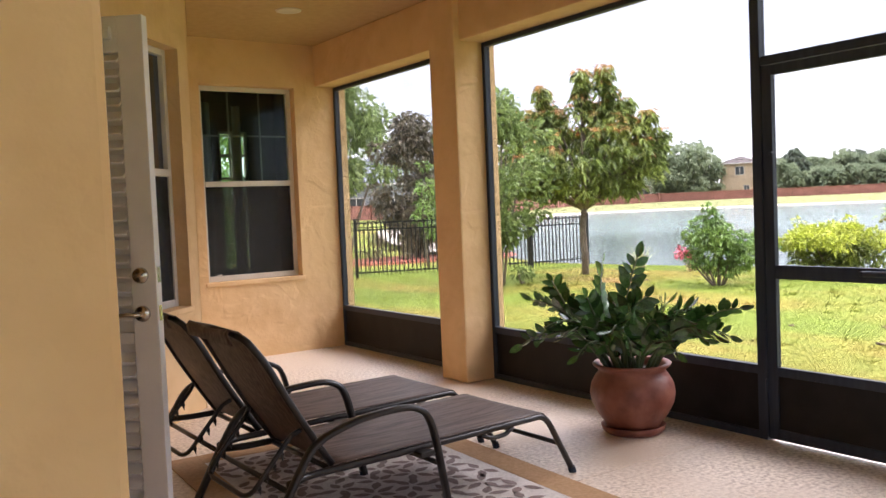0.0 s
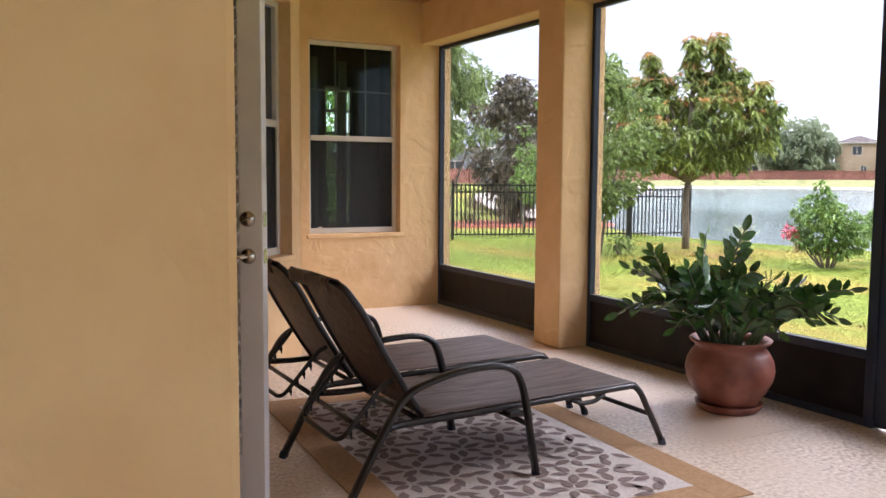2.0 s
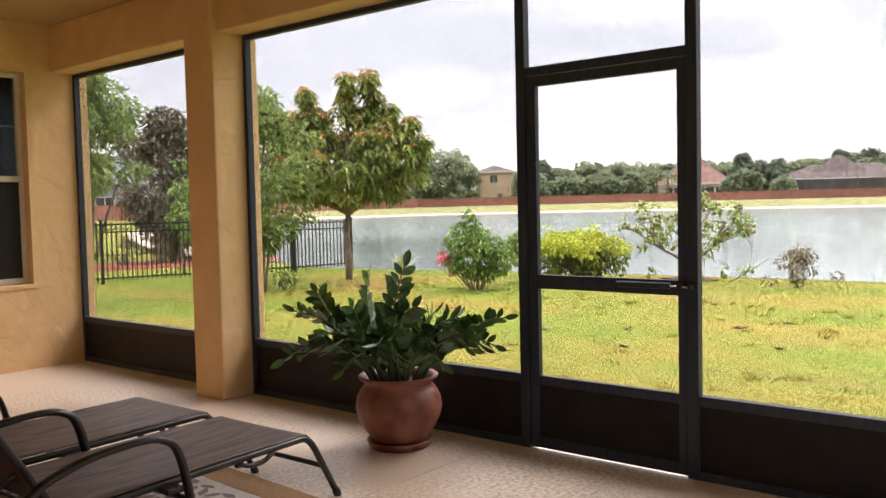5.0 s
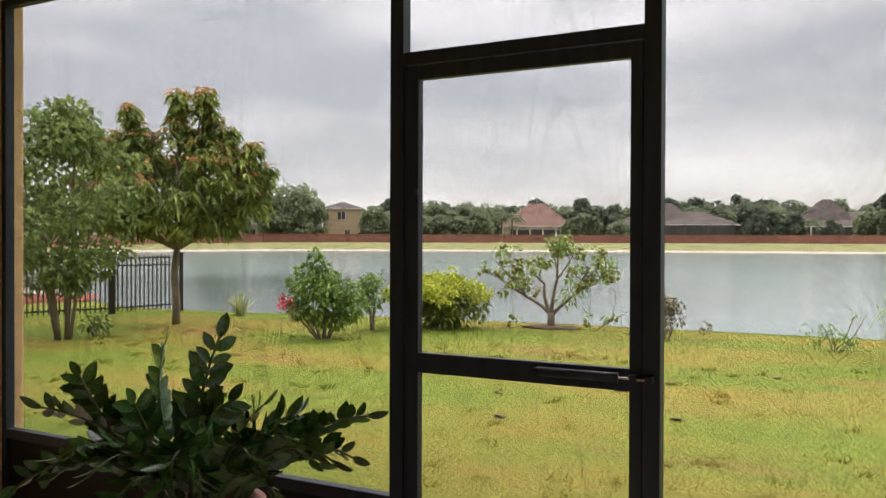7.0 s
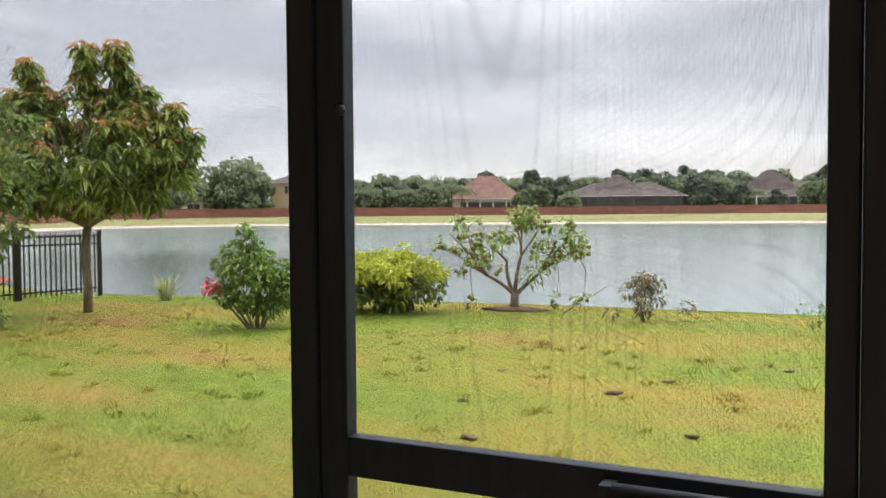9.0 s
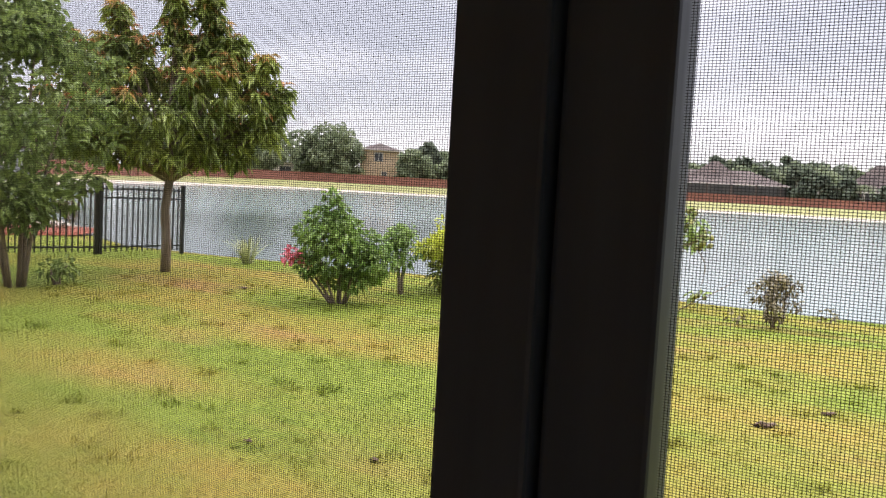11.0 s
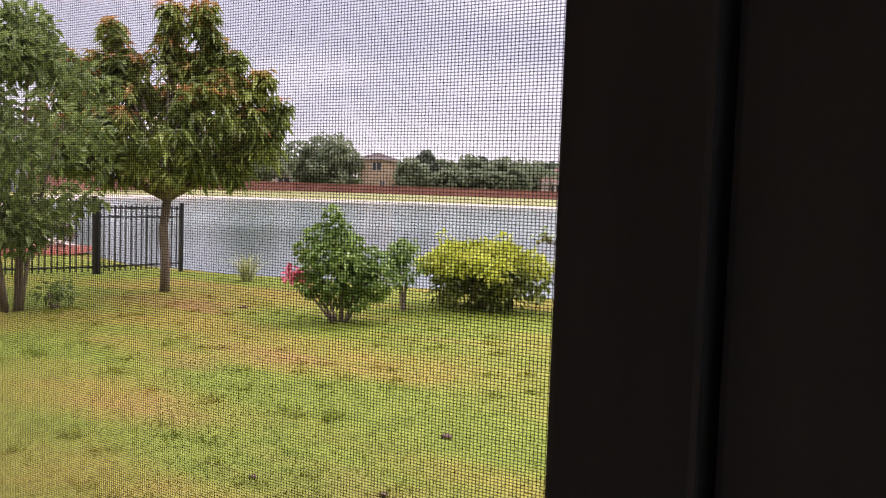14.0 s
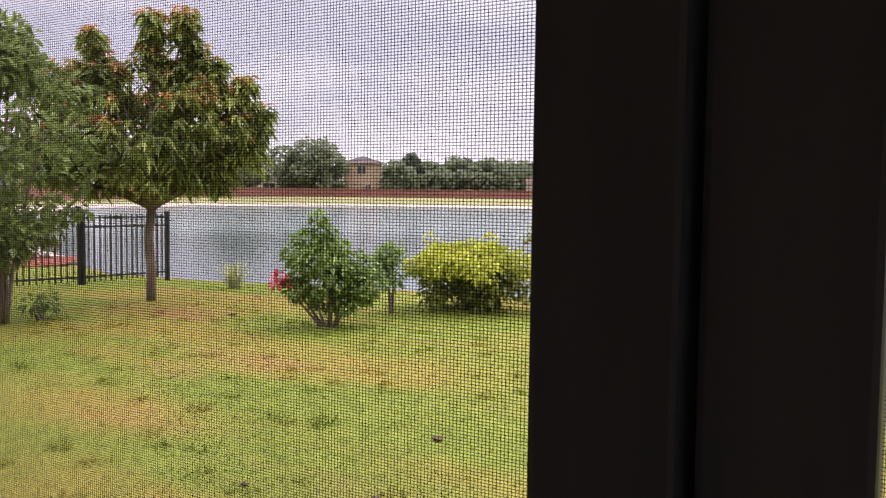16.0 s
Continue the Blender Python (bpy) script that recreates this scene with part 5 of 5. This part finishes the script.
custard()
leafy("dry_shrub", "small brownish shrub with sparse leaves at the pond's edge", 14.05, 4.2, [(-.15, 0, .4), (.15, .05, .5), (0, .15, .45), (.2, -.1, .3)],
      scatter(51, 16, .30, .30, 0.15, 0.58, 0.08, 0.13) + [(-.1, .42, .12, .1), (.1, -.55, .2, .1)], 900, 0.07, 0.03, BROWN, 51, r0=0.012)
leafy("sparse_shrub", "spindly sparse shrub on the lawn", 13.7, 1.85, [(-.25, .1, .35), (.2, -.25, .55), (.1, .2, .4), (.1, -.35, .5)],
      scatter(52, 10, .30, .30, 0.08, 0.32, 0.07, 0.12) + [(.2, -.2, .5, .07), (-.1, .35, .3, .09)], 230, 0.06, 0.028, SHRUB, 52, r0=0.010)


def tuft(name, label, x, y, n, h, spread, mat, seed, wide, category="grass"):
    r = np.random.default_rng(seed)
    ob = thing(name, label, category, at=(x, y, ground_z(x, y)))
    chunks = []
    for _ in range(n):
        a, lean, L = r.uniform(0, 6.28), r.uniform(.1, 1) * spread, h * r.uniform(.55, 1.1)
        d = np.array([math.cos(a), math.sin(a), 0])
        s = np.array([-d[1], d[0], 0]) * wide
        b = d * r.uniform(0, .12)
        pts = [b + d * lean * L * (t ** 1.8) + np.array([0, 0, L * (t - 0.35 * lean * t * t)]) for t in (0, .35, .7, 1)]
        v = np.array([pts[0] - s, pts[0] + s, pts[1] - s, pts[1] + s, pts[2] - s * .7, pts[2] + s * .7, pts[3]])
        f = np.array([[0, 1, 3], [0, 3, 2], [2, 3, 5], [2, 5, 4], [4, 5, 6]])
        chunks.append((v, f))
    v, f = join(chunks)
    raw("blades", v, f, mat, ob)
    return ob


tuft("grass_tuft", "pale tuft of long ornamental grass near the pond", 13.9, 12.5, 70, 0.55, 0.9, PALE_REED, 61, 0.012)


def arched_leaf(base, heading, rise, length, droop, wide):
    """A long folded blade that climbs, bows over and hangs from its tip."""
    d = np.array([math.cos(heading), math.sin(heading), 0.0])
    s = np.array([-d[1], d[0], 0.0])
    vs, fs, n = [], [], 7
    for i in range(n + 1):
        t = i / n
        c = np.array(base) + d * length * (0.22 * t + 0.5 * droop * t * t) + np.array([0, 0, length * (rise * t - droop * 1.15 * t ** 2.6)])
        w = wide * (0.45 + 1.1 * t) * (1 - t ** 3) if i < n else 0.001
        up = np.array([0, 0, 0.35 * w])
        vs += [c - s * w + up, c, c + s * w + up]
    for i in range(n):
        a = 3 * i
        fs += [(a, a + 3, a + 4, a + 1), (a + 1, a + 4, a + 5, a + 2)]
    return np.array(vs).tolist(), fs


def cane(label, x, y, stalks, h, leaves, spread, seed):
    g = random.Random(seed)
    ob = thing("sugar_cane", label, "cane", at=(x, y, ground_z(x, y)))
    tops = []
    for _ in range(stalks):
        a, k = g.uniform(0, 6.28), g.uniform(0.2, 1.0) * spread
        foot = (math.cos(a) * k * 0.5, math.sin(a) * k * 0.5, -0.03)
        top = (math.cos(a) * k, math.sin(a) * k, h * g.uniform(0.6, 1.0))
        tops.append((foot, top))
        part("stalk", tube(bmesh.new(), [foot, ((foot[0] + top[0]) / 2, (foot[1] + top[1]) / 2, top[2] * 0.55), top], 0.018 if h > 1 else 0.007, 7, 0.012 if h > 1 else 0.005), REED, ob, "", True)
    for i in range(leaves):
        foot, top = tops[i % stalks]
        t = g.uniform(0.55, 1.0)
        base = [foot[q] + (top[q] - foot[q]) * t for q in range(3)]
        upright = g.random() < 0.45
        v, f = arched_leaf(base, g.uniform(0, 6.28), g.uniform(0.85, 0.95) if upright else g.uniform(0.5, 0.8), h * g.uniform(0.6, 0.85), g.uniform(0.08, 0.3) if upright else g.uniform(0.55, 0.95), 0.038 if h > 1 else 0.018)
        raw("cane_leaf", v, f, REED, ob)
    return ob


reed = cane("tall clump of cane with long arching leaves and dry straw", 13.47, 0.70, 9, 1.5, 44, 0.30, 62)
rr = np.random.default_rng(63)
n = 300
b = np.stack([rr.normal(0, .16, n), rr.normal(0, .16, n), rr.uniform(.15, .8, n)], 1)
w = np.stack([rr.normal(0, .35, n), rr.normal(0, .35, n), -np.abs(rr.normal(.9, .4, n))], 1)
v, f = leaf_mesh(b, w, 0.5, 0.045, rr, 0.1)
v[:, 2] = np.maximum(v[:, 2], 0.01)
tagged(raw("dry_leaves", v, f, STRAW, reed, "hanging dry straw-coloured leaves"), kind="stuff")
cane("loose young cane shoots beside the clump", 13.5, 1.12, 4, 0.6, 9, 0.22, 64)
tuft("grass_tuft", "small pale tuft of straw-coloured grass by the water", 13.45, 10.8, 26, 0.55, 0.8, STRAW, 65, 0.008, "plant")

# ---- neighbour's side: fence, mulch bed, trees ----
def fence(name, a, b, h, label, posts=2.0, gap=0.095):
    a, b = Vector((*a, 0)), Vector((*b, 0))
    L = (b - a).length
    ob = thing(name, label, "fence", at=(a.x, a.y, ground_z(a.x, a.y)), rz=math.degrees(math.atan2(b.y - a.y, b.x - a.x)))
    for z in (0.12, h - 0.20, h - 0.05):
        part("rail", boxed((0, -0.014, z - 0.016), (L, 0.014, z + 0.016)), IRON, ob)
    me_b = mesh_of("picket", boxed((-0.0105, -0.0105, 0.04), (0.0105, 0.0105, h)), IRON)
    me_p = mesh_of("post", box(boxed((-0.03, -0.03, -0.1), (0.03, 0.03, h + 0.03)), (-0.036, -0.036, h + 0.03), (0.036, 0.036, h + 0.05)), IRON)
    n = int(L / gap)
    every = max(1, round(posts / gap))
    for i in range(n + 1):
        o = new("post" if i % every == 0 or i == n else "picket", me_p if i % every == 0 or i == n else me_b)
        o.parent = ob
        o.location = (L * i / n, 0, 0)


fence("fence", (12.62, 14.70), (5.0, 17.2), 1.24, "black iron picket fence along the garden")
fence("fence", (12.68, 14.68), (14.25, 14.48), 1.15, "black iron picket fence turning towards the pond", 1.74)
fence("fence", (15.5, 24.0), (8.5, 27.5), 1.12, "black iron picket fence of the next garden", 2.4, 0.14)

bm = bmesh.new()
bmesh.ops.create_circle(bm, cap_ends=True, segments=40, radius=1.0)
for q in bm.verts:
    k = 1 + 0.18 * noise.noise(q.co * 1.7)
    q.co = Vector((q.co.x * 3.4 * k, q.co.y * 1.5 * k, 0))
ext = bmesh.ops.extrude_face_region(bm, geom=bm.faces[:])
for q in [e for e in ext["geom"] if isinstance(e, bmesh.types.BMVert)]:
    q.co = Vector((q.co.x * 0.95, q.co.y * 0.95, 0.06))
bed = part("mulch_bed", bm, MULCH, None, "red mulch bed beyond the fence")
tagged(bed, category="mulch bed")
bed.matrix_basis = pose(13.2, 20.4, ground_z(13, 20.4) - 0.01, 0, 0, -20)
for i, (x, y) in enumerate(((12.0, 20.6), (12.8, 20.2), (13.6, 20.3), (14.5, 19.9), (15.3, 19.6))):
    leafy("bed_shrub", "low twiggy brownish pink shrub in the mulch bed", x, y, [(-.2, 0, .4), (.2, 0, .4)],
          scatter(70 + i, 12, .42, .4, 0.12, 0.75, 0.12, 0.2), 500, 0.09, 0.04, BROWN, 70 + i, r0=0.012)
leafy("purple_tree", "small dark purple-leaved tree beyond the fence", 13.4, 20.6, [(-.4, 0, 2.4), (.4, .2, 2.9), (0, -.3, 3.3), (.2, .3, 2.0)],
      scatter(81, 60, 1.3, 1.1, 0.6, 4.0, 0.3, 0.5), 8000, 0.17, 0.095, PURPLE, 81, crown="dark purple leaves", category="tree")
leafy("sapling", "young bright green sapling in front of the purple tree", 11.3, 16.9, [(-.1, 0, 1.9), (.15, .1, 1.6)],
      [(0, 0, 2.0, .22), (.1, .05, 1.6, .28), (-.1, 0, 1.25, .25), (.12, -.1, .95, .2), (.05, .1, 2.5, .14)], 420, 0.14, 0.06, SHRUB, 82, r0=0.02, category="tree")
leafy("garden_tree", "leafy light green tree in the next garden", 13.3, 24.9, [(-.8, 0, 3.2), (.6, .3, 3.8), (0, -.5, 4.4), (.9, -.4, 2.5)],
      scatter(83, 80, 2.3, 2.0, 2.2, 5.6, 0.35, 0.62, 0.85), 9500, 0.20, 0.095, CRAPE, 83, r0=0.07, category="tree")

leafy("side_shrub", "tall leafy green shrub outside the far room's window", 4.5, 13.3, [(-.4, 0, 1.9), (.4, .2, 2.1), (0, -.3, 2.3)],
      scatter(84, 60, 1.1, 0.9, 0.3, 4.3, 0.28, 0.42), 4600, 0.14, 0.07, SHRUB, 84)


def polar(az, dist):
    return math.cos(radians(az)) * dist, math.sin(radians(az)) * dist


# ---- far bank: brick wall, houses, trees ----
WALL_LINE = [polar(*q) for q in ((-18, 172), (-6, 166), (8, 164), (22, 162), (34, 160), (41, 156), (47, 143), (53, 116), (60, 88), (68, 78), (80, 76))]
far_wall = thing("brick_boundary_wall", "long low red brick boundary wall beyond the pond", "wall")
for (ax, ay), (bx, by) in zip(WALL_LINE, WALL_LINE[1:]):
    L, ang = math.hypot(bx - ax, by - ay), math.atan2(by - ay, bx - ax)
    n = max(2, round(L / 9))
    for i in range(n):
        x, y = ax + (bx - ax) * i / n, ay + (by - ay) * i / n
        z = ground_z(x, y)
        m = pose(x, y, z, 0, 0, math.degrees(ang))
        part("wall_section", box(boxed((0, -0.1, -1.0), (L / n, 0.1, 1.42), 0, m), (0, -0.16, 1.42), (L / n, 0.16, 1.5), 0, m), BRICKWALL, far_wall)
        part("pier", boxed((-0.25, -0.25, -1.0), (0.25, 0.25, 1.6), 0, m), BRICKWALL, far_wall)


def hip(bm, x0, x1, y0, y1, z0, z1):
    c = min((y1 - y0) / 2, (x1 - x0) / 2) * 0.98
    v = [bm.verts.new(p) for p in ((x0, y0, z0), (x1, y0, z0), (x1, y1, z0), (x0, y1, z0), (x0 + c, (y0 + y1) / 2, z1), (x1 - c, (y0 + y1) / 2, z1))]
    for f in ((0, 1, 5, 4), (1, 2, 5), (2, 3, 4, 5), (3, 0, 4), (3, 2, 1, 0)):
        bm.faces.new([v[i] for i in f])
    return bm


def house(label, az, dist, width, depth, eave, ridge, wall_mat, roof_mat, windows, extra=()):
    x, y = polar(az, dist)
    z = ground_z(x, y)
    ob = thing("house", label, "house", at=(x, y, z), rz=az - 90)
    w = width / 2
    part("wall", boxed((-w, 0, -0.5), (w, depth, eave)), wall_mat, ob)
    part("roof", hip(bmesh.new(), -w - 0.5, w + 0.5, -0.5, depth + 0.5, eave + 0.01, ridge), roof_mat, ob)
    part("fascia", boxed((-w - 0.5, -0.56, eave - 0.18), (w + 0.5, -0.5, eave + 0.02)), CREAM_WALL, ob)
    for wx, wz, ww, wh in windows:
        win = part("window", boxed((wx - ww / 2, -0.05, wz), (wx + ww / 2, 0.1, wz + wh)), FAR_GLASS, ob)
        fr = bmesh.new()
        for a, b in (((wx - ww / 2 - .1, -0.09, wz - .1), (wx + ww / 2 + .1, -0.051, wz)), ((wx - ww / 2 - .1, -0.09, wz + wh), (wx + ww / 2 + .1, -0.051, wz + wh + .1)),
                     ((wx - ww / 2 - .1, -0.09, wz), (wx - ww / 2, -0.051, wz + wh)), ((wx + ww / 2, -0.09, wz), (wx + ww / 2 + .1, -0.051, wz + wh)), ((wx - .05, -0.09, wz), (wx + .05, -0.051, wz + wh))):
            box(fr, a, b)
        part("frame", fr, CREAM_WALL, win)
    for kind, a, b in extra:
        if kind == "posts":
            n = 6
            for i in range(n):
                px = a[0] + (b[0] - a[0]) * i / (n - 1)
                part("post", boxed((px - 0.15, a[1], a[2]), (px + 0.15, a[1] + 0.3, b[2])), wall_mat if wall_mat is not DARK_SCREEN else ROOF_BROWN, ob)
        elif kind == "screen":
            part("screen_room", boxed(a, b), DARK_SCREEN, ob)
        elif kind == "annex":
            part("annex", boxed(a, b), CREAM_WALL, ob)
        elif kind == "annex_roof":
            part("annex_roof", hip(bmesh.new(), a[0], b[0], a[1], b[1], a[2], b[2]), roof_mat, ob)
    return ob


house("two-storey tan stucco house with brown hip roof", 35.9, 172, 7.6, 10, 6.6, 8.1, TAN_WALL, ROOF_BROWN, [(-0.2, 4.4, 1.5, 1.5), (1.0, 1.4, 0.9, 0.9)],
      [("annex", (-8.0, -1.0, -0.5), (-3.9, 5, 2.5)), ("screen", (-7.3, -1.2, 0), (-4.6, -0.95, 1.9)), ("annex_roof", (-8.4, -1.4, 2.51), (-3.85, 6, 3.4))])
house("white single-storey house behind a spreading tree", 40.6, 176, 15, 9, 3.3, 6.0, CREAM_WALL, ROOF_GREY, [(-4, 1.0, 2.2, 1.4), (2, 1.0, 2.2, 1.4)])
house("white single-storey house with grey roof", 45.2, 168, 9, 9, 3.2, 7.0, CREAM_WALL, ROOF_GREY, [(0, 1.0, 1.6, 1.3)])
house("low house with pale porch and red tiled roof", 23.0, 174, 14, 11, 3.2, 8.0, CREAM_WALL, ROOF_RED, [],
      [("screen", (-5.2, -0.2, 0.9), (6.0, -0.06, 2.5)), ("posts", (-6.5, -0.8, -0.5), (6.5, -0.8, 2.9))])
house("small house with orange tiled roof", 18.9, 190, 5, 8, 4.2, 6.5, TAN_WALL, ROOF_RED, [])
house("wide low house with dark screened porch and brown roof", 14.2, 174, 24, 13, 3.5, 6.3, DARK_SCREEN, ROOF_BROWN, [],
      [("annex_roof", (-6.5, 2, 4.25), (4.5, 12, 8.0)), ("posts", (-11, -0.8, -0.5), (11, -0.8, 3.5)), ("screen", (-11.5, -0.6, 0.0), (11.5, -0.1, 3.4))])
house("low house with brown roof behind palms", 4.0, 176, 22, 13, 3.2, 6.0, CREAM_WALL, ROOF_BROWN, [],
      [("annex_roof", (-9.5, 2, 4.0), (2.0, 12, 8.5)), ("screen", (-9.5, -0.6, 0.0), (8.5, -0.1, 3.0)), ("posts", (-10, -0.8, -0.5), (9, -0.8, 3.2))])
house("small pale porch house with a flat brown roof", 7.6, 180, 9, 8, 2.9, 3.9, CREAM_WALL, ROOF_BROWN, [],
      [("screen", (-3.6, -0.3, 0.5), (3.6, -0.06, 2.4)), ("posts", (-4.2, -0.8, -0.5), (4.2, -0.8, 2.8))])
house("low house with brown hip roof", -8.5, 180, 22, 13, 3.4, 7.6, CREAM_WALL, ROOF_BROWN, [(-5, .9, 3, 1.6), (4, .9, 3, 1.6)])
house("grey house with steep slate-grey roof", 59.4, 90, 9.5, 10, 3.8, 7.6, GREY_WALL, ROOF_GREY, [(1.5, 0.8, 2.2, 1.5), (-2.5, 0.8, 1.6, 1.5)])


def far_tree(az, dist, top, width, seed, mat=HAZED_LEAF, low=1.0, label="distant broad green tree on the far bank", count=900):
    g, r = random.Random(seed), np.random.default_rng(seed)
    x, y = polar(az, dist)
    z = ground_z(x, y)
    ob = thing("tree", label, "tree", "trees along the far bank", at=(x, y, z))
    H = top - z
    bm = bmesh.new()
    tube(bm, [(0, 0, -0.3), (0.1, 0, H * 0.3), (0, 0.1, H * 0.6)], 0.22, 7, 0.12)
    limbs(bm, (0.05, 0, H * 0.25), [(width * .3, 0, H * .6), (-width * .3, .2, H * .6), (0, width * .3, H * .65), (0, -width * .3, H * .55)], 0.12, 0.05, g, 5)
    part("trunk", bm, BARK, ob)
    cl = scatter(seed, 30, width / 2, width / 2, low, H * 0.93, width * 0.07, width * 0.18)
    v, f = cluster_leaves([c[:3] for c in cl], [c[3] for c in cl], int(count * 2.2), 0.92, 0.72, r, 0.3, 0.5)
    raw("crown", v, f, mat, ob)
    return ob


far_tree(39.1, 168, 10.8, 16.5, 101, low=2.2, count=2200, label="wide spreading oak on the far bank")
# mostly hidden tree, its height added to darken the pond's reflection
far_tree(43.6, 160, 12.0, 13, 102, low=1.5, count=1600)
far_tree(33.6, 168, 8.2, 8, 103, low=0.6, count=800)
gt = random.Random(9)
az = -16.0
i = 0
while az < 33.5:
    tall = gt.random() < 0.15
    far_tree(az, gt.uniform(186, 205), gt.uniform(10.5, 12.2) if tall else gt.uniform(8.2, 10.6), gt.uniform(4.5, 6.0) if tall else gt.uniform(7, 11), 120 + i, FAR_DARK if tall or gt.random() < .3 else HAZED_LEAF, 3.5 if tall else 0.5)
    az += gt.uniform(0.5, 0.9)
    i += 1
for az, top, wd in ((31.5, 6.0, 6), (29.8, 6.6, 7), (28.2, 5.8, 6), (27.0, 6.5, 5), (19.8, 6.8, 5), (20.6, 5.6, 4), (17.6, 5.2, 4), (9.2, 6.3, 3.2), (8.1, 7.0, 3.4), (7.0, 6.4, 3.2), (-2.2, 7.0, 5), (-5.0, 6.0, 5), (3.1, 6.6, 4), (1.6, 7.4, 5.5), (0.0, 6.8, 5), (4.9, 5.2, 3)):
    far_tree(az, 169, top, wd, 300 + int(az * 10), FAR_DARK if wd < 4 else HAZED_LEAF, 0.3, "distant dense green tree behind the brick wall", 900)
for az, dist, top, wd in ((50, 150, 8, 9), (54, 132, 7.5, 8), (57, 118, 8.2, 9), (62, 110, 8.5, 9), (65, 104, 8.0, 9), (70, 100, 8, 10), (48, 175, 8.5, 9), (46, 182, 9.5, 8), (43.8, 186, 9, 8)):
    far_tree(az, dist, top, wd, 400 + int(az), HAZED_LEAF, 0.5)


def palm(az, dist, top, seed):
    r, g = np.random.default_rng(seed), random.Random(seed)
    x, y = polar(az, dist)
    z = ground_z(x, y)
    H = top - z
    ob = thing("palm_tree", "distant palm with drooping feathery fronds", "palm", "palms on the far bank", at=(x, y, z))
    part("trunk", tube(bmesh.new(), [(0, 0, -0.2), (0.1, 0.05, H * .5), (0, 0, H * .8)], 0.2, 8, 0.14), BARK, ob, "", True)
    chunks = []
    for k in range(22):
        a, up = 6.283 * k / 22 + g.uniform(-.1, .1), g.uniform(-.1, 1.0)
        L = g.uniform(1.8, 2.5)
        d = np.array([math.cos(a), math.sin(a), 0])
        pts = [np.array([0, 0, H * .8]) + d * L * t + np.array([0, 0, L * (up * t - (0.55 + .3 * up) * t * t)]) for t in (0.1, .25, .4, .55, .7, .85, 1)]
        base = np.repeat(np.array(pts), 4, 0)
        sd = np.array([-d[1], d[0], 0])
        way = np.array([sd * s + d * .5 + np.array([0, 0, -.35]) for _ in pts for s in (-1, 1, -.8, .8)])
        chunks.append(leaf_mesh(base, way, 0.75, 0.14, r, 0.4))
    v, f = join(chunks)
    raw("fronds", v, f, HAZED_LEAF, ob)


for az, top in ((26.4, 7.8), (25.3, 8.2), (24.6, 7.4), (6.2, 6.2), (2.2, 7.8), (1.0, 8.3), (0.2, 7.6), (-1.2, 8.0), (29.0, 7.2)):
    palm(az, 170, top, 500 + int(az * 10))
